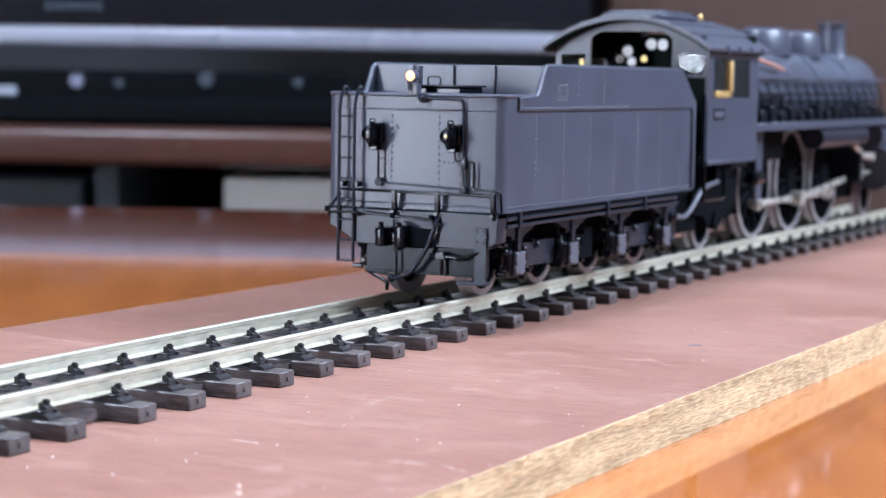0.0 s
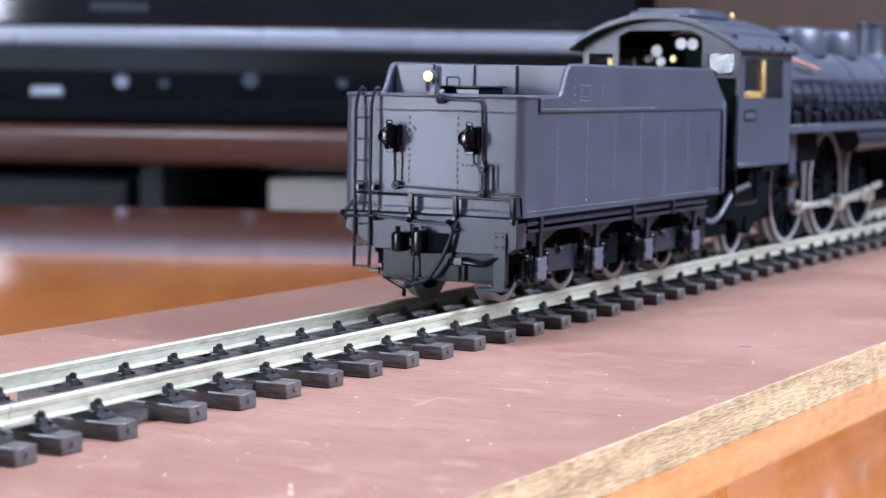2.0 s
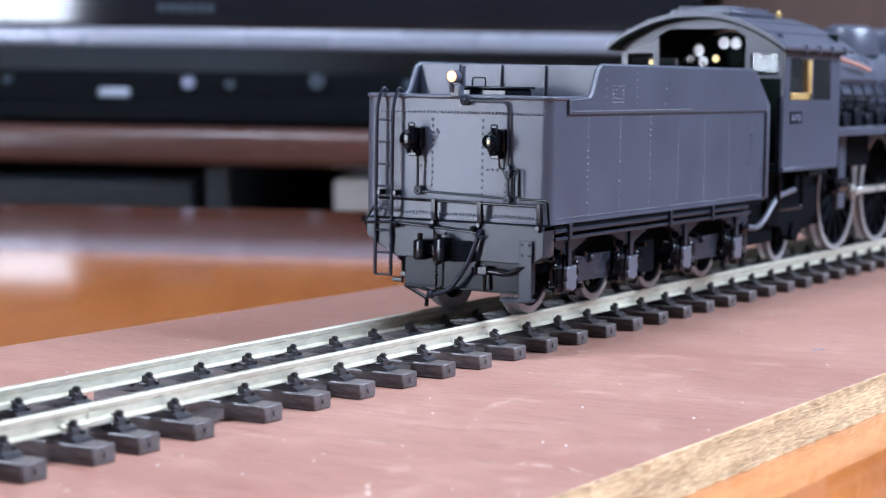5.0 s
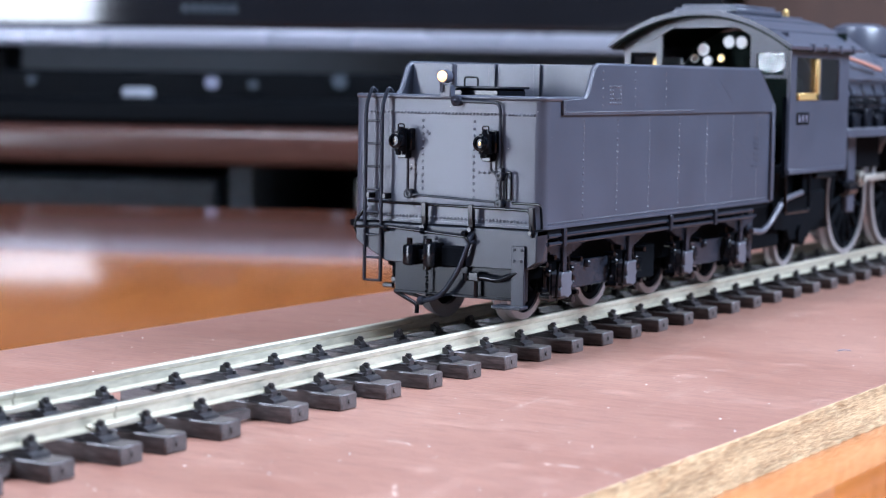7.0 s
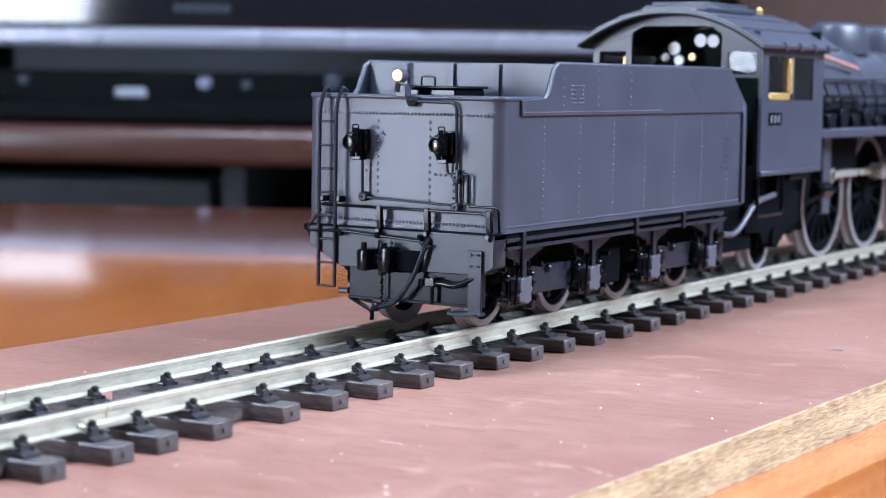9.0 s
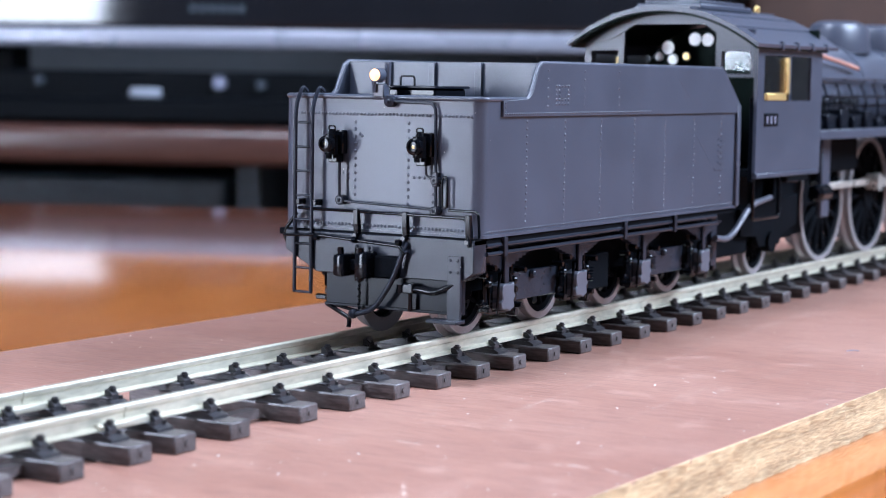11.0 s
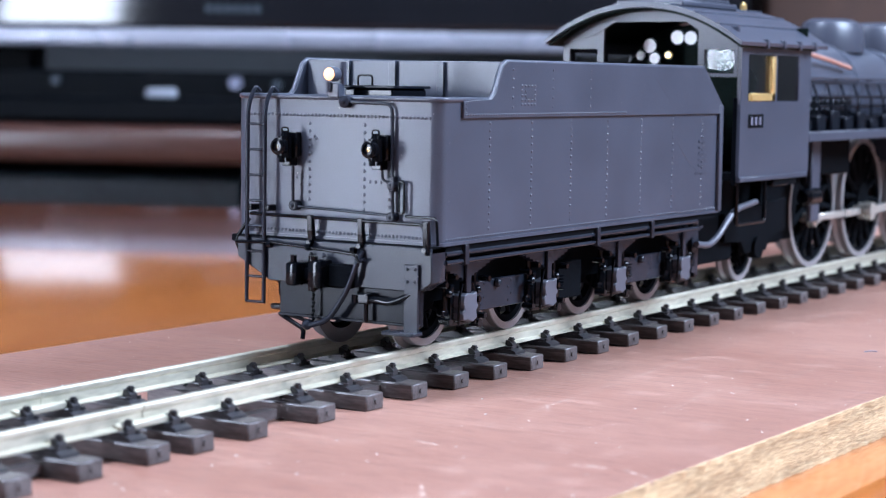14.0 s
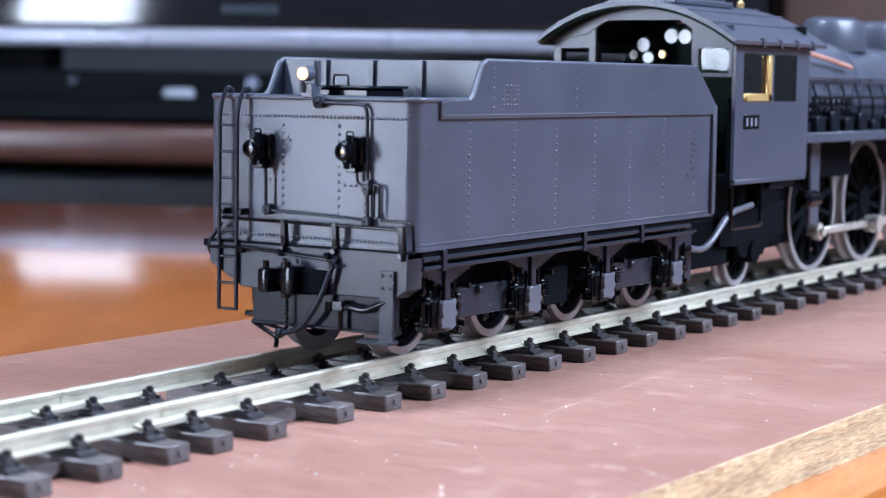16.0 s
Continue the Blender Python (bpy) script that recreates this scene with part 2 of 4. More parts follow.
def lathe(bm, profile, at, axis="y", seg=32, ring=False):
    """A turned form: profile of (radius, distance along the axis); ring: the profile closes on itself."""
    rings = []
    for r, h in profile:
        turned = []
        for k in range(seg):
            c, s = math.cos(k * math.tau / seg) * r, math.sin(k * math.tau / seg) * r
            p = {"y": (c, h, s), "x": (h, c, s), "z": (c, s, h)}[axis]
            turned.append(bm.verts.new(Vector(at) + Vector(p)))
        rings.append(turned)
    if ring:
        rings.append(rings[0])
    new_faces = []
    for a, b in zip(rings, rings[1:]):
        for k in range(seg):
            new_faces.append(bm.faces.new((a[k], a[(k + 1) % seg], b[(k + 1) % seg], b[k])))
    if not ring:
        new_faces += [bm.faces.new(rings[0][::-1]), bm.faces.new(rings[-1])]
    bmesh.ops.recalc_face_normals(bm, faces=new_faces)
    return bm


def holed(bm, xs, zs, holes, y0, y1):
    """A plate across y, built on a grid of x and z, with the cells in holes left open; one welded piece."""
    grid = {}

    def v(i, k, y):
        return grid.setdefault((i, k, y), bm.verts.new((xs[i], y, zs[k])) if (i, k, y) not in grid else None)
    solid = [(i, k) for i in range(len(xs) - 1) for k in range(len(zs) - 1) if (i, k) not in holes]
    fs = []
    for i, k in solid:
        for y in (y0, y1):
            fs.append(bm.faces.new([v(i, k, y), v(i + 1, k, y), v(i + 1, k + 1, y), v(i, k + 1, y)]))
        for (a, b), nb in ((((i, k), (i + 1, k)), (i, k - 1)), (((i, k + 1), (i + 1, k + 1)), (i, k + 1)),
                           (((i, k), (i, k + 1)), (i - 1, k)), (((i + 1, k), (i + 1, k + 1)), (i + 1, k))):
            if nb not in solid:
                fs.append(bm.faces.new([v(*a, y0), v(*b, y0), v(*b, y1), v(*a, y1)]))
    bmesh.ops.recalc_face_normals(bm, faces=fs)
    return bm


def rivet(bm, p, n, r=0.22):
    """One low dome on the face with normal n."""
    r *= 1.22
    n = Vector(n)
    a = n.orthogonal().normalized()
    b = n.cross(a)
    p = Vector(p)
    base = [bm.verts.new(p + (a * math.cos(k * math.pi / 3) + b * math.sin(k * math.pi / 3)) * r) for k in range(6)]
    mid = [bm.verts.new(p + n * r * 0.38 + (a * math.cos(k * math.pi / 3) + b * math.sin(k * math.pi / 3)) * r * 0.62) for k in range(6)]
    top = bm.verts.new(p + n * r * 0.55)
    for k in range(6):
        bm.faces.new((base[k], base[(k + 1) % 6], mid[(k + 1) % 6], mid[k]))
        bm.faces.new((mid[k], mid[(k + 1) % 6], top))


def rivet_line(a, b, n, pitch, r=0.22):
    bm = bmesh.new()
    a, b = Vector(a), Vector(b)
    k = max(1, round((b - a).length / pitch))
    for i in range(k + 1):
        rivet(bm, a + (b - a) * i / k, n, r)
    return bm


def smooth(ob, degrees=37):
    me = ob.data
    me.polygons.foreach_set("use_smooth", [True] * len(me.polygons))
    me.set_sharp_from_angle(angle=radians(degrees))
    return ob


def thing(name, label, category, group="", at=(0, 0, 0), turn=0.0, kind=""):
    """An Empty at a thing's base; its parts are drawn in its own space, in millimetres less the base's place."""
    ob = new(name)
    ob.empty_display_size = 0.02
    ob.matrix_world = pose(at[0] * MM, at[1] * MM, at[2] * MM, 0, 0, turn)
    return tagged(ob, label, category, group, kind)


def part(name, bm, mat, parent, label="", at=None, kind=""):
    """Links a bmesh as one mesh object under a thing or a part."""
    me = bpy.data.meshes.new(name)
    bmesh.ops.scale(bm, vec=(MM, MM, MM), verts=bm.verts[:])
    bm.to_mesh(me)
    bm.free()
    me.materials.append(mat)
    ob = new(name, me)
    ob.parent = parent
    if at:
        ob.location = Vector(at) * MM
    if label:
        ob["label"] = label
    if kind:
        ob["kind"] = kind
    return smooth(ob)


def again(ob, at, parent=None):
    """Another piece on the same mesh."""
    o = new(ob.name.split(".")[0], ob.data)
    o.parent = parent or ob.parent
    o.location = Vector(at) * MM
    if "label" in ob:
        o["label"] = ob["label"]
    return o


def slab(name, bm, mat, label="", category="", kind="structure", turn=0.0):
    me = bpy.data.meshes.new(name)
    bmesh.ops.scale(bm, vec=(MM, MM, MM), verts=bm.verts[:])
    bm.to_mesh(me)
    bm.free()
    me.materials.append(mat)
    ob = new(name, me)
    ob.matrix_world = pose(0, 0, 0, 0, 0, turn)
    return smooth(tagged(ob, label, category, "", kind))


B = bmesh.new

# ---- the room, turned 25 degrees to the track ----
TURN = 25.0


def room():
    slab("floor", box(B(), -2300, 1900, -1900, 2100, -780, -740), FLOOR, "oak boarded floor under the table", "floor", turn=TURN)
    slab("ceiling", box(B(), -2300, 1900, -1900, 2100, 1660, 1700), CEIL, "plain white ceiling", "ceiling", turn=TURN)
    slab("wall_north", box(B(), 1900, 1960, -1960, 2160, -780, 1700), WALL, "grey papered wall behind the television", "wall", turn=TURN)
    slab("wall_south", box(B(), -2360, -2300, -1960, 2160, -780, 1700), WALL, "grey papered wall", "wall", turn=TURN)
    slab("wall_west", box(B(), -2300, 1900, 2100, 2160, -780, 1700), WALL, "grey papered wall", "wall", turn=TURN)
    slab("wall_east", box(B(), -2300, 1900, -1960, -1900, -780, 1700), WALL, "grey papered wall", "wall", turn=TURN)


TABLE_Z = -6.6


def added_softbox_light():
    """A softbox added beyond the table's corner for an unseen bright source; it shows in the television's rounded bezel
    as a white bar.
    """
    t = thing("softbox_lamp", "tall lit white softbox on a black stand, added for an unseen bright source", "lamp", at=(-1076, 651, -740), turn=-20)
    part("case", prism(B(), [(-2, -128), (-2, 128), (-120, 50), (-120, -50)], "z", 690, 1290), MATBLACK, t)
    part("diffuser", box(B(), -2, 2, -118, 118, 695, 1285, 1), LED_ON, t, "glowing white diffuser")
    part("pole", cyl(B(), (-60, 0, 20), (-60, 0, 690), 9, 12), MATBLACK, t)
    leg = part("leg", tube(B(), [(0, 0, 130), (210, 0, 6)], 7, 8), MATBLACK, t, at=(-60, 0, 0))
    for a in (120, 240):
        o = again(leg, (-60, 0, 0), t)
        o.rotation_euler.z = radians(a)


def table():
    t = thing("table", "large table of glossy varnished orange-brown wood", "table", turn=TURN, at=(0, 0, -740))
    up = 740 + TABLE_Z
    part("tabletop", box(B(), -520, 305, -650, 620, up - 28, up, 0.6, 1), TABLE, t)
    # separate far piece carries the tabletop's dark reflection as colour
    part("border_board", box(B(), 305.2, 516, -650, 620, up - 28, up, 0.6, 1), TABLE_DIM, t, "far end of the tabletop, coloured darker for its dim reflection")
    leg = part("leg", box(B(), -30, 30, -30, 30, 0, up - 28, 3), TABLE, t, at=(-470, -600, 0))
    for x, y in ((-470, 570), (466, -600), (466, 570)):
        again(leg, (x, y, 0), t)


FAR, FAR_EYE = 1.203, Vector((-288, -57, 49))      # the television corner is laid out from this point
FLOOR_FAR = 49 - (740 + 49) / 1.203


def far_thing(name, label, category, z):
    ob = thing(name, label, category, turn=TURN, at=(0, 0, FAR_EYE.z + (z - FAR_EYE.z) * FAR))
    ob["base"] = z
    return ob


def far_part(name, bm, mat, parent, label=""):
    top = parent if "base" in parent else parent.parent
    z = FAR_EYE.z + (top["base"] - FAR_EYE.z) * FAR
    for v in bm.verts:
        v.co = FAR_EYE + (v.co - FAR_EYE) * FAR - Vector((0, 0, z))
    return part(name, bm, mat, parent, label)


def tv_corner():
    s = far_thing("tv_stand", "low television stand of dark cherry-stained wood with open shelf", "tv stand", FLOOR_FAR)
    z0 = FLOOR_FAR
    far_part("top_board", box(B(), 850, 1280, -115, 1000, -5, 17, 5, 3), STAND, s)
    far_part("side_panel", box(B(), 870, 1275, -111, -91, z0, -5), STAND, s)
    far_part("side_panel", box(B(), 870, 1275, 976, 996, z0, -5), STAND, s)
    far_part("shelf", box(B(), 870, 1275, -91, 976, -150, -132), STAND, s)
    far_part("back_panel", box(B(), 1275, 1283, -111, 996, z0, -5), MATBLACK, s)
    far_part("divider", box(B(), 880, 1270, 176, 190, -132, -5), SLATE, s, "slate-grey divider")

    d = far_thing("disc_player", "slate-grey disc player on the stand's shelf", "player", -132)
    far_part("case", box(B(), 900, 1200, 200, 560, -132, -14, 4), SLATE, d)
    far_part("tray_door", box(B(), 896, 900, 260, 460, -72, -40, 1), MATBLACK, d)
    w = far_thing("white_box", "plain white cardboard box on the stand's shelf", "box", -132)
    far_part("body", box(B(), 895, 1050, 47, 114, -132, -13, 1.5), WHITEBOX, w)
    k = far_thing("storage_box", "dark grey storage box on the stand's shelf", "box", -132)
    far_part("body", box(B(), 960, 1200, -85, 40, -132, -32, 3), SLATE, k)
    far_part("lid", box(B(), 957, 1203, -88, 43, -32, -26, 2), MATBLACK, k)

    v = far_thing("television", "black flat television with a silver strip under the screen", "television", 17)
    far_part("foot", box(B(), 960, 1160, 250, 640, 17, 27, 3), MATBLACK, v)
    far_part("neck", box(B(), 1040, 1070, 380, 520, 27, 77, 3), MATBLACK, v)
    curve = [(1150 - math.sqrt(150 ** 2 - (z - 90) ** 2), z) for z in np.linspace(78, 122, 15)]
    far_part("lower_bezel", prism(B(), curve + [(1050, 122), (1050, 78)], "y", -112, 950), TVBLACK, v)
    far_part("silver_strip", box(B(), 994, 1010, -108, 946, 66.5, 79.5, 3, 3), SILVER, v, "silver strip")
    far_part("screen", box(B(), 1008, 1050, -112, 950, 122, 657, 2), SCREEN, v, "dark switched-off screen")
    for i in range(6):
        far_part("mark", box(B(), 999.2, 1000.2, 211 + i * 6.6, 215.4 + i * 6.6, 90.5, 96), SLATE, v)

    b = far_thing("sound_bar", "long black sound bar under the television", "speaker", 17)
    far_part("case", box(B(), 905, 945, -60, 560, 17, 34, 3), MATBLACK, b)
    far_part("grille", box(B(), 902, 905, -50, 550, 20, 32, 1), MATBLACK, b)
    r = far_thing("receiver", "black set-top receiver with small pale knobs behind the sound bar", "receiver", 17)
    far_part("case", box(B(), 950, 990, 40, 520, 17, 51, 2), MATBLACK, r)
    far_part("display", box(B(), 945, 950, 254.5, 275, 33, 40, 1.5), DISPLAY, r, "pale oblong display")
    for y, z, w, m in ((216, 44, 4.2, KNOB), (189, 43, 3.0, SLATE), (133, 46, 5.0, SLATE), (74.5, 45, 3.0, SLATE), (335, 44, 3, SLATE)):
        far_part("knob", lathe(B(), [(w, -4), (w, 0)], (950, y, z), "x", 16), m, r)

    c = far_thing("wooden_cabinet", "tall plain brown wooden cabinet beside the television", "cabinet", FLOOR_FAR)
    far_part("body", box(B(), 1130, 1480, -1000, -125, z0, 1000, 3), CABINET, c)
    far_part("door", box(B(), 1108, 1128, -560, -129, z0 + 30, 990, 2), CABINET, c)
    far_part("door", box(B(), 1108, 1128, -996, -564, z0 + 30, 990, 2), CABINET, c)


# ---- baseboard and track ----
BOARD_TURN = -1.2


def baseboard():
    t = thing("baseboard", "plywood board with worn red-brown veneer and raw sawn edge, lying on the table", "board", turn=BOARD_TURN, at=(0, 0, TABLE_Z))
    part("veneer", box(B(), -420, 470, -71.75, 68.5, 6.0, 6.6, 0.12), VENEER, t)
    core = B()
    rnd = random.Random(4)
    for y0, y1 in ((-72.0, 68.2),):
        n = 700
        ring = []
        for i in range(n + 1):
            x = -420 + 890 * i / n
            row = []
            for z in (0, 1.1, 2.2, 3.3, 4.4, 5.5, 6.56):
                row.append(core.verts.new((x, y0 + 0.55 * (noise.noise((x * 0.35, z * 0.9, 0))) + rnd.uniform(-0.14, 0.14), z)))
            for z in (6.56, 0):
                row.append(core.verts.new((x, y1, z)))
            ring.append(row)
        for a, b in zip(ring, ring[1:]):
            for k in range(9):
                core.faces.new((a[k], a[(k + 1) % 9], b[(k + 1) % 9], b[k]))
        core.faces.new(ring[0])
        core.faces.new(ring[-1][::-1])
        bmesh.ops.recalc_face_normals(core, faces=core.faces[:])
    part("core", core, EDGE, t, "raw splintery plywood edge")
    # scratches and crumbs that lie on the veneer
    s = B()
    lines = (((5.7, -35.2), (43.7, -32.2), 0.16), ((43.7, -32.2), (112.5, -26.7), 0.14), ((112.5, -26.7), (190, -21.0), 0.12), ((20.5, -33.4), (12.6, -38.8), 0.2),
             ((17.7, -51.4), (58.4, -47.8), 0.12), ((48.5, -51.6), (80.8, -52.2), 0.14), ((36.8, -49.6), (50.8, -46.6), 0.12),
             ((-18.0, -57.1), (-16.5, -65.5), 0.5), ((-16.5, -65.5), (-19.2, -70.5), 0.3), ((-16.0, -33.5), (-16.6, -37.9), 0.4), ((-38.4, -49.2), (-44.6, -53.7), 0.5),
             ((90, -40), (150, -43), 0.10), ((-11.0, 56), (-12.2, 38.3), 0.2), ((25, -24), (31, -29), 0.1), ((60, -38), (66, -44), 0.1))
    for (x0, y0), (x1, y1), w in lines:
        d = Vector((x1 - x0, y1 - y0, 0))
        p = Vector((-d.y, d.x, 0)).normalized() * w * 0.75
        k = max(3, int(d.length / 1.6))
        for i in range(k):                         # broken strokes of uneven width
            if rnd.random() < 0.3:
                continue
            a, b = Vector((x0, y0, 6.606)) + d * i / k, Vector((x0, y0, 6.606)) + d * (i + rnd.uniform(0.5, 1.0)) / k
            q, r = p * rnd.uniform(0.2, 1.0), p * rnd.uniform(0.2, 1.0)
            off = p * rnd.uniform(-0.6, 0.6)
            s.faces.new([s.verts.new(v + off) for v in (a - q, b - r, b + r, a + q)])
    fl = B()
    for k in range(900):
        x, y, r = rnd.uniform(-140, 260), rnd.uniform(-72, 66), rnd.choice((0.05, 0.06, 0.07, 0.09, 0.11, 0.16))
        if abs(y) > 18:
            ball(fl, (x, y, 6.6 + r * 0.25), r, 5, 3, (rnd.uniform(0.7, 1.8), 1, 0.5))
    part("crumbs", fl, WHITEBOX, t, "white dust and crumbs", kind="stuff")
    bits = B()
    tube(bits, [(107.4, -51.4, 6.75), (108.4, -52.2, 6.85), (109.2, -53.2, 6.72)], 0.09, 5)
    part("wire_scrap", bits, KNOB, t, "small pale scrap of wire")
    part("scratches", s, SCUFF, t, "pale scratches in the veneer", kind="stuff")


RAIL_TOP, SLEEPER_TOP = 6.4, 2.5
GAUGE_HALF = 8.25


def sleeper_places():
    xs = [-12.2 + 12.52 * k for k in range(0, 39)]
    xs += [-28.4, -40.2, -49.2, -62.0, -74.3] + [-74.3 - 12.52 * k for k in range(1, 5)]
    return sorted(xs)


def track():
    t = thing("railway_track", "straight model railway track with bright rails on dark plastic sleepers", "track")
    prof = [(-1.15, 3.72), (1.15, 3.72), (1.15, 3.88), (0.30, 4.2), (0.26, 5.35), (0.55, 5.6), (0.58, 6.2), (0.42, 6.4),
            (-0.42, 6.4), (-0.58, 6.2), (-0.55, 5.6), (-0.26, 5.35), (-0.30, 4.2), (-1.15, 3.88)]
    for side in (-1, 1):
        y = side * (GAUGE_HALF + 0.55)
        for x0, x1 in ((-130, -44.9), (-44.7, 455)):
            part("rail", prism(B(), [(p[0] + y, p[1]) for p in prof], "x", x0, x1), RAIL, t)
        part("rail_joiner", box(B(), -50.5, -39, y - 1.5, y + 1.5, 3.6, 4.5, 0.15), RAIL, t)
    sl = B()
    box(sl, -2.3, 2.3, -15.6, 15.6, 0, SLEEPER_TOP, 0.22)
    for e in (-1, 1):
        cyl(sl, (0.2, e * 15.5, 1.3), (0.2, e * 15.78, 1.3), 0.42, 8)
    first = part("sleeper", sl, SLEEPER, t, at=(-124, 0, 0))
    ch = B()
    box(ch, -1.6, 1.6, -2.2, 0.6, 0, 1.2, 0.12)
    prism(ch, [(-1.9, 0), (1.9, 0), (1.9, 0.35), (1.0, 0.75), (-1.0, 0.75), (-1.9, 0.35)], "x", -1.7, 1.7)
    prism(ch, [(-0.6, 0.6), (0.75, 0.6), (0.75, 1.5), (0.1, 2.1), (-0.6, 2.2)], "x", -0.75, 0.75)
    cyl(ch, (0.0, 0.15, 1.0), (0.0, 0.15, 2.65), 0.42, 8)
    cyl(ch, (0.0, 0.15, 2.2), (0.0, 0.15, 2.42), 0.62, 8)
    for sx in (-1.15, 1.15):
        cyl(ch, (sx, 0.75, 0.5), (sx, 0.75, 1.25), 0.33, 6)
    web = B()
    box(web, -4.0, 4.0, -1.0, 1.0, 0.5, 1.9)
    chair = None
    for i, x in enumerate(sleeper_places()):
        s = first if i == 0 else again(first, (x, 0, 0), t)
        s.location = Vector((x, 0, 0)) * MM
        for y, flip in ((-10.35, 180), (-7.0, 0), (7.0, 180), (10.35, 0)):
            if chair is None:
                chair = part("chair", ch, CHAIR, s)
                o = chair
            else:
                o = new("chair", chair.data)
                o.parent = s
            o.matrix_basis = pose(0, y * MM, SLEEPER_TOP * MM, 0, 0, flip)
    # plastic strips that tie the sleepers together under the rails
    xs = sleeper_places()
    strip = part("sleeper_web", web, SLEEPER, t, at=((xs[0] + xs[1]) / 2, -8.8, 0))
    for i, (a, b) in enumerate(zip(xs, xs[1:])):
        for y in (-8.8, 8.8):
            if (i or y > 0) and b - a > 10 and (i % 2 == (y > 0)):
                again(strip, ((a + b) / 2, y, 0), t)


# ---- the tender ----
TOP, REAR_TOP, BELT, SIDE_BOT, W = 51.8, 45.8, 43.0, 24.0, 19.2
PROUD = 0.5            # the upper side sheets stand proud of the tank


def moved(bm, dz=-RAIL_TOP):
    bmesh.ops.translate(bm, vec=(0, 0, dz), verts=bm.verts[:])
    return bm


def wheel_pair(parent, x, r, width_y, spokes, name="wheelset", face=9.3):
    """Two flanged wheels on an axle, turning about it."""
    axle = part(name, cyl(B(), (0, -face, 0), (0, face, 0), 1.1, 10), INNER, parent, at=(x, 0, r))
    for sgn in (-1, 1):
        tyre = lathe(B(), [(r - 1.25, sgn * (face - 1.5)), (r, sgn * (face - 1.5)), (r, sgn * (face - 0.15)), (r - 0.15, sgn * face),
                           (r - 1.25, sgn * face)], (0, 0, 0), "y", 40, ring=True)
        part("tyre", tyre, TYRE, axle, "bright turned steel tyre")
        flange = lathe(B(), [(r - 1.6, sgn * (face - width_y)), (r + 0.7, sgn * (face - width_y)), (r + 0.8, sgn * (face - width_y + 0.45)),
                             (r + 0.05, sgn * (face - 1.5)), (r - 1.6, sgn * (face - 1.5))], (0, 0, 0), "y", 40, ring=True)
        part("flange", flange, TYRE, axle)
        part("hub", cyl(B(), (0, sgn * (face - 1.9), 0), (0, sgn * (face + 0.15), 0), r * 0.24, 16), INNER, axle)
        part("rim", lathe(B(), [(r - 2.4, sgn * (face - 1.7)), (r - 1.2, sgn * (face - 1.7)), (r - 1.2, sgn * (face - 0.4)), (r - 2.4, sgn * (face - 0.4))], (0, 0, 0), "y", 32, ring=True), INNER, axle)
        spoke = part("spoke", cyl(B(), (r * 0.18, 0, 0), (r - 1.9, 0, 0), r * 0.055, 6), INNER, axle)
        spoke.matrix_basis = pose(0, sgn * (face - 0.95) * MM, 0)
        for k in range(1, spokes):
            o = new("spoke", spoke.data)
            o.parent = axle
            o.matrix_basis = pose(0, sgn * (face - 0.95) * MM, 0, 0, k * 360 / spokes, 0)
    return axle


